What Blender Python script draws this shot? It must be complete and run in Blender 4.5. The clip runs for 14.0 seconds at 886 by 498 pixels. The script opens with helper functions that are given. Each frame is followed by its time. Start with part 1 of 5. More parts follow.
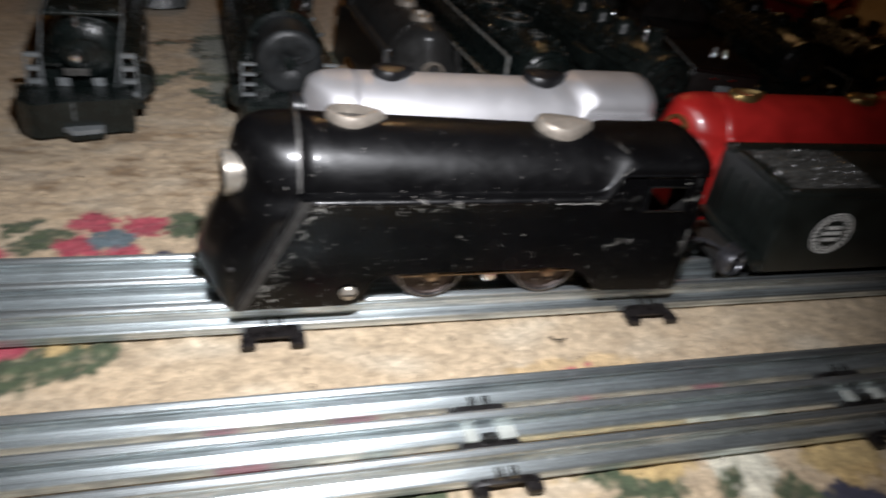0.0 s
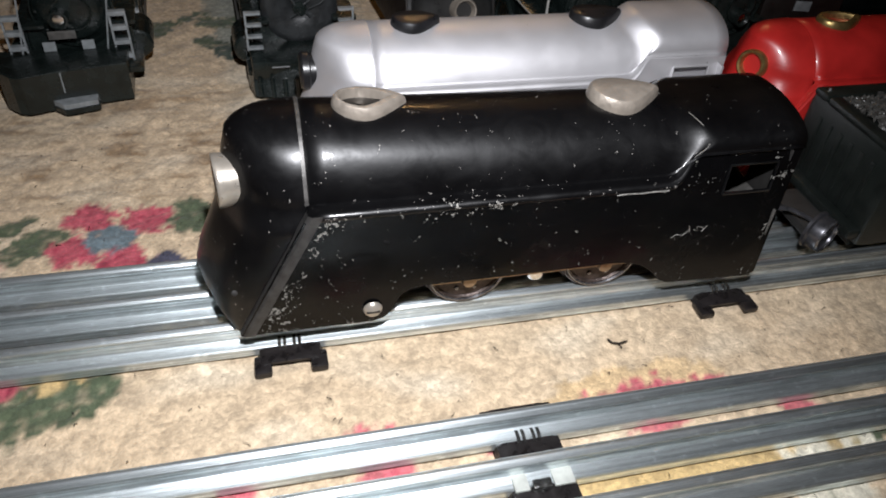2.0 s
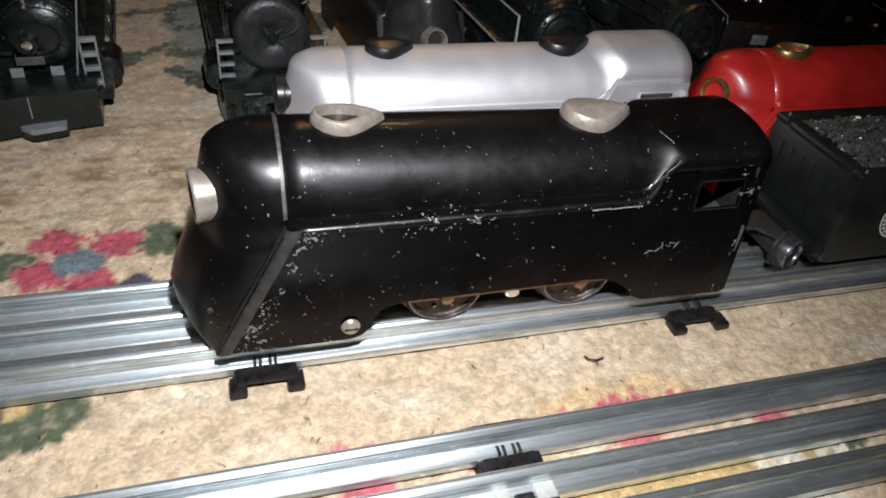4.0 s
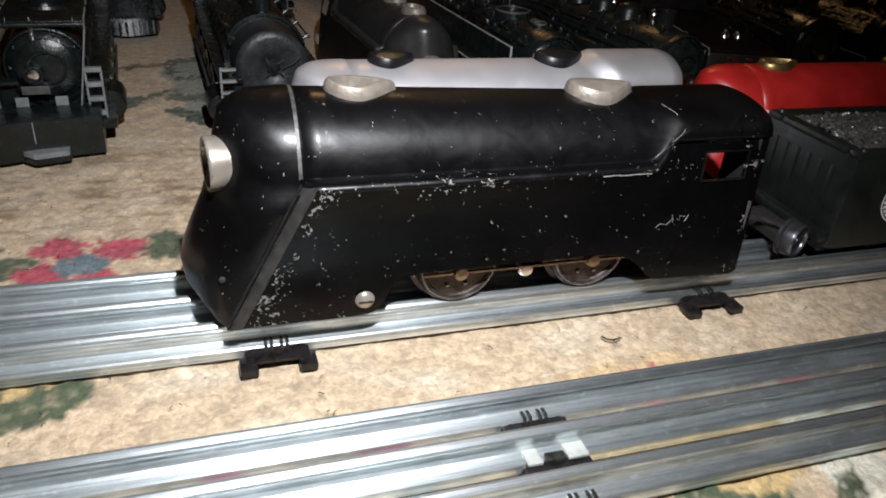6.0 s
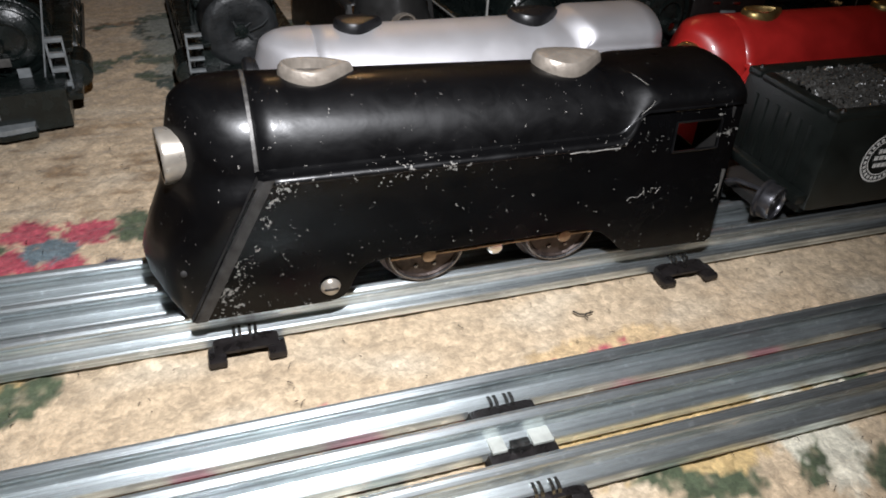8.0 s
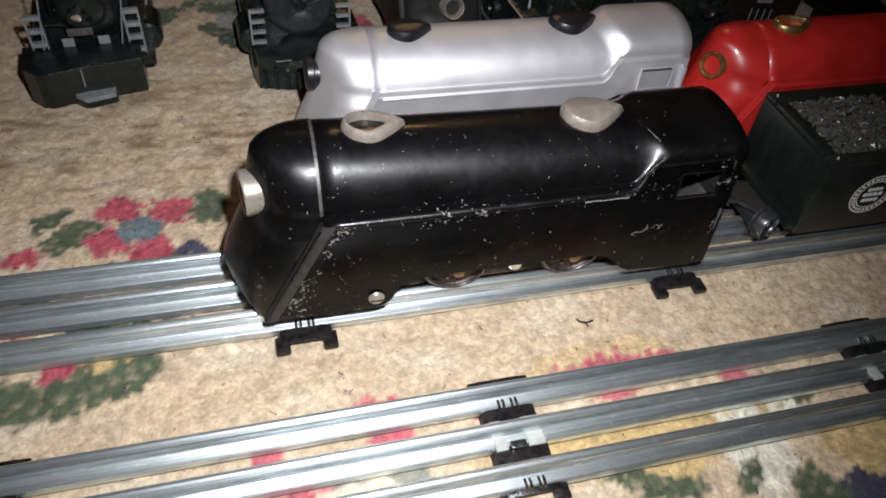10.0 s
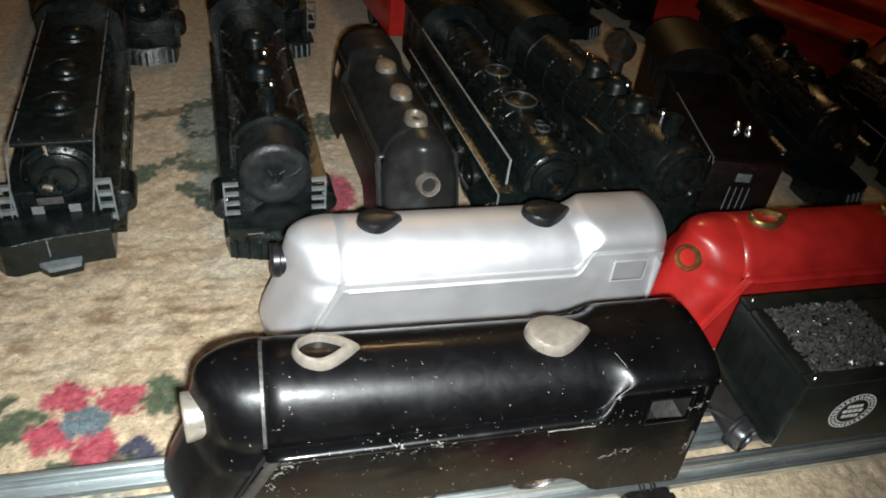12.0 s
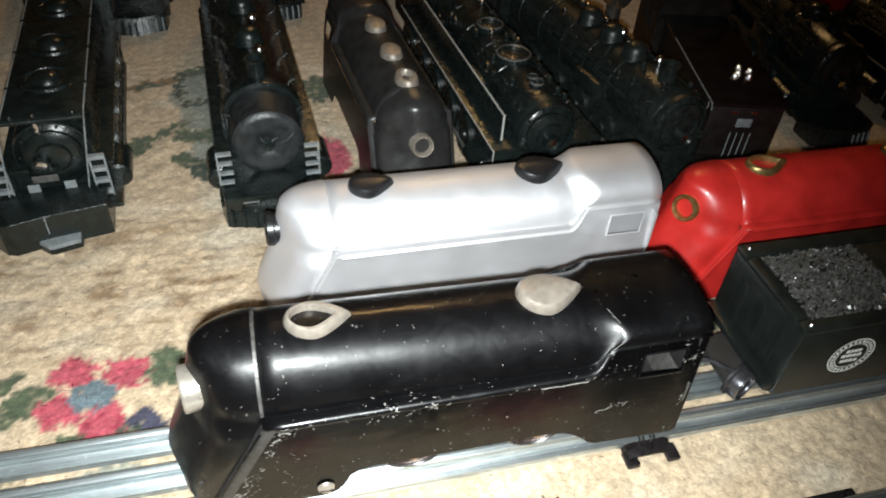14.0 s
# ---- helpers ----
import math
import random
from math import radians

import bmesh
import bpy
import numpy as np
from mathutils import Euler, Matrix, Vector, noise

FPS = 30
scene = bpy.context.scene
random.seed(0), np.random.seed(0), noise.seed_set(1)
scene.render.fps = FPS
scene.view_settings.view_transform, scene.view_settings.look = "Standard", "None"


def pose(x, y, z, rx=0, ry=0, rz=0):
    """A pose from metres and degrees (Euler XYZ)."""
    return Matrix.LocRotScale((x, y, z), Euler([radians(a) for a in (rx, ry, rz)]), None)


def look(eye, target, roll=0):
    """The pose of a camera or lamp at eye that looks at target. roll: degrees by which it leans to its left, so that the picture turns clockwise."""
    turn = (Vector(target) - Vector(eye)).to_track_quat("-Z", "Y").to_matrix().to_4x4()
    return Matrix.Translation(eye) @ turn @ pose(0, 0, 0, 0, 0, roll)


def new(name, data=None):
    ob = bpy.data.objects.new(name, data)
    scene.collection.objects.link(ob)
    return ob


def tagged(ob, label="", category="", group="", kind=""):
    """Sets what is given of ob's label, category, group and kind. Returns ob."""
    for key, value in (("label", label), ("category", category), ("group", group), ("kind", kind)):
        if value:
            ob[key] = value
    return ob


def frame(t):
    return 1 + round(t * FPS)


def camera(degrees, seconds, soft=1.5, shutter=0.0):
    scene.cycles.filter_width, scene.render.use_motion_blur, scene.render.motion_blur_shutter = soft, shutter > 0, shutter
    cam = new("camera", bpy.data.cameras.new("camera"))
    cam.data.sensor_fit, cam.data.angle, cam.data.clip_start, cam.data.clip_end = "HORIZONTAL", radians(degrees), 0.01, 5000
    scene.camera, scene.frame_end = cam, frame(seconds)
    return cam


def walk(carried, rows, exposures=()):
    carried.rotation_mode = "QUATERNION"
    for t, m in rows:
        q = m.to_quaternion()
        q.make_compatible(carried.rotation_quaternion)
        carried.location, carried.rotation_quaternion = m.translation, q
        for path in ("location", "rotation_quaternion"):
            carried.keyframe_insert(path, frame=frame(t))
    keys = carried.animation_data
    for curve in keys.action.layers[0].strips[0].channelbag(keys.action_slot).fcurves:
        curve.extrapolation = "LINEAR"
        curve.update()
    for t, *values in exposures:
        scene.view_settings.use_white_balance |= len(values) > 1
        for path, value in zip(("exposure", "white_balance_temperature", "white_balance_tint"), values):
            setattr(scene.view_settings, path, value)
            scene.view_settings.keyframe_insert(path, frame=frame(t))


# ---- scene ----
cam = camera(62.4, 14.0, soft=1.8, shutter=0.5)
PATH = [
    (0, (0.0095, -0.2386, 0.1834), (0.0647, -0.0794, 0.0758), 8.79),
    (0.3, (0.0022, -0.2386, 0.1829), (0.0355, -0.0749, 0.0730), 3.58),
    (0.5, (0.0044, -0.2397, 0.1863), (0.0335, -0.0750, 0.0767), 1.31),
    (0.8, (0.0169, -0.2190, 0.1885), (0.0535, -0.0641, 0.0675), 1.95),
    (1, (0.0285, -0.1952, 0.1848), (0.0770, -0.0426, 0.0649), 3.59),
    (1.5, (0.0343, -0.1881, 0.1953), (0.0718, -0.0413, 0.0647), 3.47),
    (2, (0.0247, -0.1863, 0.1877), (0.0667, -0.0407, 0.0571), 4.73),
    (2.5, (0.0232, -0.1875, 0.1839), (0.0663, -0.0405, 0.0554), 4.92),
    (2.7, (0.0230, -0.1858, 0.1866), (0.0686, -0.0423, 0.0549), 5.16),
    (4.8, (0.0185, -0.2063, 0.1654), (0.0723, -0.0490, 0.0542), 5.61),
    (5, (0.0187, -0.2123, 0.1541), (0.0719, -0.0537, 0.0445), 5.02),
    (5.5, (0.0105, -0.2147, 0.1492), (0.0647, -0.0555, 0.0410), 3.04),
    (6, (0.0075, -0.2094, 0.1457), (0.0666, -0.0451, 0.0482), 4.80),
    (6.5, (0.0151, -0.2031, 0.1636), (0.0660, -0.0463, 0.0504), 0.88),
    (7, (0.0144, -0.2028, 0.1619), (0.0682, -0.0467, 0.0491), 2.63),
    (7.5, (0.0196, -0.2017, 0.1627), (0.0752, -0.0468, 0.0490), 3.55),
    (8, (0.0206, -0.2023, 0.1581), (0.0773, -0.0474, 0.0450), 3.35),
    (8.2, (0.0184, -0.2043, 0.1580), (0.0732, -0.0483, 0.0455), 3.19),
    (10.3, (0.0147, -0.1965, 0.2369), (0.0585, -0.0670, 0.0908), 6.65),
    (10.5, (0.0128, -0.1943, 0.2386), (0.0575, -0.0663, 0.0915), 6.99),
    (11, (0.0157, -0.1932, 0.2352), (0.0620, -0.0655, 0.0883), 8.56),
    (11.2, (0.0230, -0.1771, 0.2401), (0.0726, -0.0419, 0.1014), 10.80),
    (11.5, (0.0375, -0.1562, 0.2499), (0.0870, -0.0146, 0.1176), 9.29),
    (12, (0.0350, -0.1647, 0.2562), (0.0826, -0.0148, 0.1327), 7.61),
    (12.5, (0.0346, -0.1620, 0.2565), (0.0797, -0.0152, 0.1283), 6.55),
    (13, (0.0359, -0.1593, 0.2585), (0.0783, -0.0175, 0.1240), 5.27),
    (13.5, (0.0373, -0.1629, 0.2575), (0.0785, -0.0212, 0.1225), 3.83),
    (14, (0.0443, -0.1644, 0.2588), (0.0870, -0.0215, 0.1255), 4.51),
]
walk(cam, [(t, look(eye, target, roll)) for t, eye, target, roll in PATH], exposures=[(0.0, -0.95, 6500, 10), (1.0, -0.8, 6500, 10), (2.7, -0.9, 6500, 10), (5.0, -0.79, 6500, 10), (8.2, -0.90, 6500, 10), (10.3, -0.95, 6500, 10), (11.0, -0.9, 6500, 10), (11.5, -0.6, 6500, 10), (12.0, -0.20, 6500, 1), (13.0, 0.02, 6500, 1), (14.0, 0.04, 6500, 1)])


# ---------------------------------------------------------------- light
world = bpy.data.worlds.new("world")
world.use_nodes = True
scene.world = world
bg = world.node_tree.nodes["Background"]
bg.inputs["Color"].default_value = (1.0, 0.78, 0.55, 1)
bg.inputs["Strength"].default_value = 0.006


def lamp(name, kind, place, target, power, colour, **more):
    data = bpy.data.lights.new(name, kind)
    data.energy, data.color = power, colour
    for key, value in more.items():
        if key == "size":
            data.shape = "RECTANGLE"
            data.size, data.size_y = value
        elif key == "radius":
            data.shadow_soft_size = value
        elif key == "cone":
            data.spot_size, data.spot_blend = radians(value), 1.0
    ob = new(name, data)
    ob.matrix_world = look(place, target)
    return tagged(ob, kind="light")


# the phone's flash, and a dim warm lamp high in the room
flash = lamp("flash", "SPOT", (0.041, -0.170, 0.250), (0.062, 0.018, 0.0), 12.3, (0.955, 0.965, 1.015), radius=0.004, cone=96)
room_lamp = lamp("room_lamp", "AREA", (0.57, 1.90, 1.9), (0.1, 0.1, 0), 6.9, (1.0, 0.58, 0.24), size=(0.42, 0.09))

# ---------------------------------------------------------------- materials


def material(name, colour, rough=0.5, metal=0.0, vary=0.0, scale=200.0, bump=0.0, bump_scale=800.0, coat=0.0, spec=0.5):
    m = bpy.data.materials.new(name)
    m.use_nodes = True
    nt = m.node_tree
    b = nt.nodes["Principled BSDF"]
    b.inputs["Base Color"].default_value = (*colour, 1)
    b.inputs["Roughness"].default_value = rough
    b.inputs["Metallic"].default_value = metal
    b.inputs["Coat Weight"].default_value = coat
    b.inputs["Coat Roughness"].default_value = 0.07
    b.inputs["Specular IOR Level"].default_value = spec
    co = nt.nodes.new("ShaderNodeTexCoord")
    m["co"] = co.name
    if vary:
        n = nt.nodes.new("ShaderNodeTexNoise")
        n.inputs["Scale"].default_value, n.inputs["Detail"].default_value = scale, 6
        nt.links.new(co.outputs["Object"], n.inputs["Vector"])
        r = nt.nodes.new("ShaderNodeMapRange")
        r.inputs["From Min"].default_value, r.inputs["From Max"].default_value = 0.3, 0.7
        r.inputs["To Min"].default_value, r.inputs["To Max"].default_value = 1 - vary, 1 + vary
        nt.links.new(n.outputs["Fac"], r.inputs["Value"])
        mix = nt.nodes.new("ShaderNodeMix")
        mix.data_type, mix.blend_type = "RGBA", "MULTIPLY"
        mix.inputs["Factor"].default_value = 1
        mix.inputs["A"].default_value = (*colour, 1)
        nt.links.new(r.outputs["Result"], mix.inputs["B"])
        nt.links.new(mix.outputs["Result"], b.inputs["Base Color"])
        rr = nt.nodes.new("ShaderNodeMapRange")
        rr.inputs["To Min"].default_value, rr.inputs["To Max"].default_value = max(0.02, rough - 0.12), min(1, rough + 0.15)
        nt.links.new(n.outputs["Fac"], rr.inputs["Value"])
        nt.links.new(rr.outputs["Result"], b.inputs["Roughness"])
    if bump:
        n2 = nt.nodes.new("ShaderNodeTexNoise")
        n2.inputs["Scale"].default_value, n2.inputs["Detail"].default_value = bump_scale, 4
        nt.links.new(co.outputs["Object"], n2.inputs["Vector"])
        bp = nt.nodes.new("ShaderNodeBump")
        bp.inputs["Strength"].default_value, bp.inputs["Distance"].default_value = bump, 0.0006
        nt.links.new(n2.outputs["Fac"], bp.inputs["Height"])
        nt.links.new(bp.outputs["Normal"], b.inputs["Normal"])
    return m


def chipped(name, colour, chip, rough, ledge=0.045, amount=1.0, vary=0.25, metal=0.0, coat=0.3, spec=0.5, start=0.652, dents=0.0):
    """Glossy paint with chips down to bare metal, thickest along the ledge and the lower front."""
    m = material(name, colour, rough, metal, vary, 60, 0.10, 240, coat=coat, spec=spec)
    nt = m.node_tree
    b = nt.nodes["Principled BSDF"]
    co = nt.nodes[m["co"]]
    sep = nt.nodes.new("ShaderNodeSeparateXYZ")
    nt.links.new(co.outputs["Object"], sep.inputs[0])

    def maths(op, a, v=None, w=None):
        n = nt.nodes.new("ShaderNodeMath")
        n.operation = op
        for i, s in enumerate((a, v, w)):
            if s is None:
                continue
            if isinstance(s, (int, float)):
                n.inputs[i].default_value = s
            else:
                nt.links.new(s, n.inputs[i])
        return n.outputs[0]

    def noise_at(scale, detail=3, bent=0.0):
        n = nt.nodes.new("ShaderNodeTexNoise")
        n.inputs["Distortion"].default_value = bent
        n.inputs["Scale"].default_value, n.inputs["Detail"].default_value = scale, detail
        nt.links.new(co.outputs["Object"], n.inputs["Vector"])
        return n.outputs["Fac"]

    fine, mid, wide = noise_at(1250, 3), noise_at(390, 3, 0.9), noise_at(45, 2)
    # closeness to the ledge and to the slanting front edge
    near_ledge = maths("SUBTRACT", 1.0, maths("MULTIPLY", maths("ABSOLUTE", maths("SUBTRACT", sep.outputs["Z"], ledge - 0.0026)), 240))
    near_ledge = maths("MAXIMUM", near_ledge, 0.0)
    near_ledge = maths("MULTIPLY", near_ledge, maths("GREATER_THAN", sep.outputs["X"], 0.0335))
    slant = maths("SUBTRACT", sep.outputs["X"], maths("ADD", maths("MULTIPLY", sep.outputs["Z"], 0.52), 0.0178))
    near_slant = maths("MAXIMUM", maths("SUBTRACT", 1.0, maths("MULTIPLY", maths("ABSOLUTE", slant), 140)), 0.0)
    near_slant = maths("MULTIPLY", near_slant, maths("LESS_THAN", sep.outputs["Z"], ledge - 0.0005))
    near_slant = maths("MULTIPLY", near_slant, maths("GREATER_THAN", maths("ABSOLUTE", sep.outputs["Y"]), 0.0262))
    low = maths("MAXIMUM", maths("MULTIPLY", maths("SUBTRACT", 0.012, sep.outputs["Z"]), 40), 0.0)
    lift = maths("ADD", maths("ADD", maths("MULTIPLY", near_ledge, 0.085), maths("MULTIPLY", near_slant, 0.085)), maths("MULTIPLY", low, 0.12))
    lift = maths("MINIMUM", maths("MULTIPLY", lift, maths("ADD", wide, 0.35)), 0.085)
    score = maths("ADD", maths("ADD", maths("MULTIPLY", fine, 0.45), maths("MULTIPLY", mid, 0.55)), maths("MULTIPLY", lift, amount))
    # the chips come in clusters
    score = maths("ADD", score, maths("MULTIPLY", maths("SUBTRACT", wide, 0.5), 0.10))
    mask = nt.nodes.new("ShaderNodeMapRange")
    mask.inputs["From Min"].default_value, mask.inputs["From Max"].default_value = start, start + 0.018
    nt.links.new(score, mask.inputs["Value"])
    mix = nt.nodes.new("ShaderNodeMix")
    mix.data_type = "RGBA"
    nt.links.new(mask.outputs["Result"], mix.inputs["Factor"])
    old = b.inputs["Base Color"].links[0].from_socket
    nt.links.new(old, mix.inputs["A"])
    mix.inputs["B"].default_value = (*chip, 1)
    nt.links.new(mix.outputs["Result"], b.inputs["Base Color"])
    oldr = b.inputs["Roughness"].links[0].from_socket
    mr = nt.nodes.new("ShaderNodeMix")
    mr.data_type = "FLOAT"
    nt.links.new(mask.outputs["Result"], mr.inputs["Factor"])
    nt.links.new(oldr, mr.inputs["A"])
    mr.inputs["B"].default_value = 0.5
    nt.links.new(mr.outputs["Result"], b.inputs["Roughness"])
    if dents:
        # shallow dents in the sheet and smears of handling on the gloss
        bump = nt.nodes.new("ShaderNodeBump")
        bump.inputs["Strength"].default_value, bump.inputs["Distance"].default_value = dents, 0.0012
        nt.links.new(noise_at(38, 2, 0.4), bump.inputs["Height"])
        old_bump = b.inputs["Normal"].links[0].from_node
        nt.links.new(bump.outputs["Normal"], old_bump.inputs["Normal"])
        nt.links.new(old_bump.outputs["Normal"], b.inputs["Coat Normal"])
        smear = maths("MULTIPLY", maths("SUBTRACT", noise_at(70, 5, 2.5), 0.5), 0.30)
        smeared = maths("ADD", mr.outputs["Result"], smear)
        nt.links.new(maths("MAXIMUM", smeared, 0.14), b.inputs["Roughness"])
        b.inputs["Coat Roughness"].default_value = 0.13
    return m


def streaked(name, colour, rough, metal):
    """Drawn tin: long fine lines along the rail, cloudy oxide and a few rubbed bright spots."""
    m = material(name, colour, rough, metal)
    nt = m.node_tree
    b = nt.nodes["Principled BSDF"]
    co = nt.nodes[m["co"]]

    def noise_along(scale, detail, rough_n=0.5):
        mp = nt.nodes.new("ShaderNodeMapping")
        mp.inputs["Scale"].default_value = scale
        nt.links.new(co.outputs["Object"], mp.inputs["Vector"])
        n = nt.nodes.new("ShaderNodeTexNoise")
        n.inputs["Scale"].default_value, n.inputs["Detail"].default_value, n.inputs["Roughness"].default_value = 1.0, detail, rough_n
        nt.links.new(mp.outputs["Vector"], n.inputs["Vector"])
        return n.outputs["Fac"]

    def span(socket, f0, f1, t0, t1):
        r = nt.nodes.new("ShaderNodeMapRange")
        for key, v in zip(("From Min", "From Max", "To Min", "To Max"), (f0, f1, t0, t1)):
            r.inputs[key].default_value = v
        nt.links.new(socket, r.inputs["Value"])
        return r.outputs["Result"]

    def times(a, c):
        n = nt.nodes.new("ShaderNodeMath")
        n.operation = "MULTIPLY"
        nt.links.new(a, n.inputs[0])
        nt.links.new(c, n.inputs[1])
        return n.outputs[0]

    lines = noise_along((2.6, 760, 760), 5, 0.62)
    cloud = noise_along((42, 300, 300), 6, 0.68)
    spots = noise_along((260, 420, 420), 3)
    tone = times(span(lines, 0.36, 0.64, 0.50, 1.14), times(span(cloud, 0.36, 0.64, 0.56, 1.10), span(spots, 0.62, 0.72, 1.0, 1.35)))
    mix = nt.nodes.new("ShaderNodeMix")
    mix.data_type, mix.blend_type = "RGBA", "MULTIPLY"
    mix.inputs["Factor"].default_value = 1
    mix.inputs["A"].default_value = (*colour, 1)
    nt.links.new(tone, mix.inputs["B"])
    nt.links.new(mix.outputs["Result"], b.inputs["Base Color"])
    gloss = nt.nodes.new("ShaderNodeMath")
    gloss.operation = "ADD"
    nt.links.new(span(cloud, 0.32, 0.68, rough + 0.10, rough - 0.08), gloss.inputs[0])
    nt.links.new(span(lines, 0.34, 0.66, 0.05, -0.05), gloss.inputs[1])
    nt.links.new(gloss.outputs[0], b.inputs["Roughness"])
    bp = nt.nodes.new("ShaderNodeBump")
    bp.inputs["Strength"].default_value, bp.inputs["Distance"].default_value = 0.55, 0.0003
    nt.links.new(lines, bp.inputs["Height"])
    nt.links.new(bp.outputs["Normal"], b.inputs["Normal"])
    return m


BLACK_PAINT = chipped("black_paint", (0.0022, 0.0022, 0.0025), (0.20, 0.19, 0.175), 0.35, coat=0.30, spec=0.27, start=0.652, dents=0.5)
BLACK_GLOSS = chipped("black_gloss", (0.0018, 0.0018, 0.0020), (0.17, 0.165, 0.15), 0.20, coat=0.0, spec=0.20, start=0.652, dents=0.35)
b = BLACK_PAINT.node_tree.nodes["Principled BSDF"]
tg = BLACK_PAINT.node_tree.nodes.new("ShaderNodeTangent")
tg.direction_type, tg.axis = "RADIAL", "X"
BLACK_PAINT.node_tree.links.new(tg.outputs["Tangent"], b.inputs["Tangent"])
b.inputs["Anisotropic"].default_value = 0.35
b.inputs["Anisotropic Rotation"].default_value = 0.25
SILVER_PAINT = chipped("silver_paint", (0.68, 0.67, 0.685), (0.12, 0.11, 0.10), 0.50, amount=0.15, vary=0.05, metal=0.66, start=0.705)
RED_PAINT = chipped("red_paint", (0.50, 0.023, 0.020), (0.6, 0.3, 0.2), 0.33, amount=0.2, start=0.715)
SEAM_GREY = material("seam_grey", (0.075, 0.072, 0.068), 0.45, 0.4, 0.4, 500, 0.2)
EDGE_METAL = material("grey_edge", (0.085, 0.082, 0.076), 0.5, 0.2, 0.3, 400, 0.2)
# grey for rubbed paint and for light caught on the rolled edge
BAND_GREY = material("rubbed_lit_band", (0.030, 0.029, 0.028), 0.42, 0.2, 0.5, 300, 0.3)
# bare metal of scratches, also the painted glint on the cab's crease
SCRAPE_GLINT = material("scrape_and_glint", (0.26, 0.25, 0.23), 0.5, 0.3, 0.5, 900)
BARE = material("cast_metal", (0.30, 0.262, 0.22), 0.42, 0.45, 0.18, 300, 0.25, 900)
NICKEL = material("nickel", (0.40, 0.362, 0.31), 0.30, 0.60, 0.15, 200)
BRASS = material("old_brass", (0.42, 0.30, 0.12), 0.35, 0.85, 0.3, 300)
BLACK_PLASTIC = material("black_plastic", (0.012, 0.012, 0.013), 0.3, 0, 0.2, 200, 0.1, 500)
RAIL_TIN = streaked("rail_tin", (0.87, 0.95, 0.97), 0.38, 0.92)
# the rolling lines run along x, so the gloss spreads round the rail
nt = RAIL_TIN.node_tree
facing, across = nt.nodes.new("ShaderNodeNewGeometry"), nt.nodes.new("ShaderNodeVectorMath")
across.operation = "CROSS_PRODUCT"
nt.links.new(facing.outputs["Normal"], across.inputs[0])
across.inputs[1].default_value = (1, 0, 0)
nt.links.new(across.outputs["Vector"], nt.nodes["Principled BSDF"].inputs["Tangent"])
nt.nodes["Principled BSDF"].inputs["Anisotropic"].default_value = 0.5
TIE_BLACK = material("tie_black", (0.014, 0.012, 0.012), 0.28, 0.2, 0.5, 300, 0.35)
TAB_BLACK = material("tab_black", (0.16, 0.16, 0.155), 0.2, 0.9, 0.6, 500, 0.6)
INSULATOR = material("insulator", (0.36, 0.375, 0.345), 0.55, 0, 0.2, 300)
WHEEL_RUST = material("wheel_rust", (0.062, 0.046, 0.040), 0.42, 0.55, 0.5, 350, 0.5)
WHEEL_DARK = material("wheel_dark", (0.10, 0.10, 0.11), 0.3, 0.8, 0.3, 300)
WHEEL_BRIGHT = material("wheel_bright", (0.20, 0.20, 0.21), 0.25, 0.9, 0.3, 300)
ROD = material("side_rod", (0.30, 0.215, 0.14), 0.4, 0.8, 0.3, 300)
STEEL = material("bright_steel", (0.75, 0.75, 0.75), 0.18, 1.0, 0.1, 300)
COAL = material("coal", (0.065, 0.063, 0.058), 0.20, 0, 0.4, 400, 0.3)
TENDER_BLACK = material("tender_black", (0.0085, 0.0110, 0.0098), 0.34, 0, 0.3, 120, 0.25, 1500)
LOCO_BLACK = material("loco_black", (0.0080, 0.0118, 0.0110), 0.25, 0, 0.35, 150, 0.3, 900)
LOCO_GREEN = material("loco_green_black", (0.012, 0.016, 0.0145), 0.30, 0, 0.4, 220, 0.3, 900)
POLISHED = material("polished_grey", (0.50, 0.50, 0.47), 0.27, 0.95, 0.3, 150)
LOCO_BROWN = material("loco_brown_black", (0.010, 0.0075, 0.0065), 0.42, 0, 0.35, 150, 0.2)
PLASTIC_GREY = material("grey_plastic", (0.024, 0.027, 0.028), 0.42, 0, 0.3, 150, 0.2, 900)
HOOD_BLACK = material("polished_black", (0.008, 0.006, 0.006), 0.16, 0, 0.3, 60)
GREY_BLACK = material("grey_black", (0.022, 0.022, 0.0215), 0.30, 0, 0.25, 120, 0.10, 900)
DRUM_GREY = material("drum_grey", (0.018, 0.020, 0.021), 0.40, 0, 0.45, 180, 0.4, 700)
STEP_GREY = material("step_grey", (0.19, 0.205, 0.21), 0.55, 0, 0.25, 300)
WHITE_LINE = material("white_trim", (0.36, 0.36, 0.34), 0.5, 0, 0.2, 300)
DECAL = material("decal_white", (0.75, 0.75, 0.72), 0.6, 0, 0.15, 900)
# darker red, painted as the shade inside the red shell's grommet
SHADED_RED = material("shaded_red", (0.09, 0.010, 0.010), 0.5, 0, 0.2, 200)
DARK_IN = material("dark_inside", (0.012, 0.011, 0.010), 0.7, 0, 0.2, 200)
WALL_PAINT = material("wall_paint", (0.32, 0.24, 0.16), 0.8, 0, 0.1, 3)

# ---------------------------------------------------------------- mesh tools


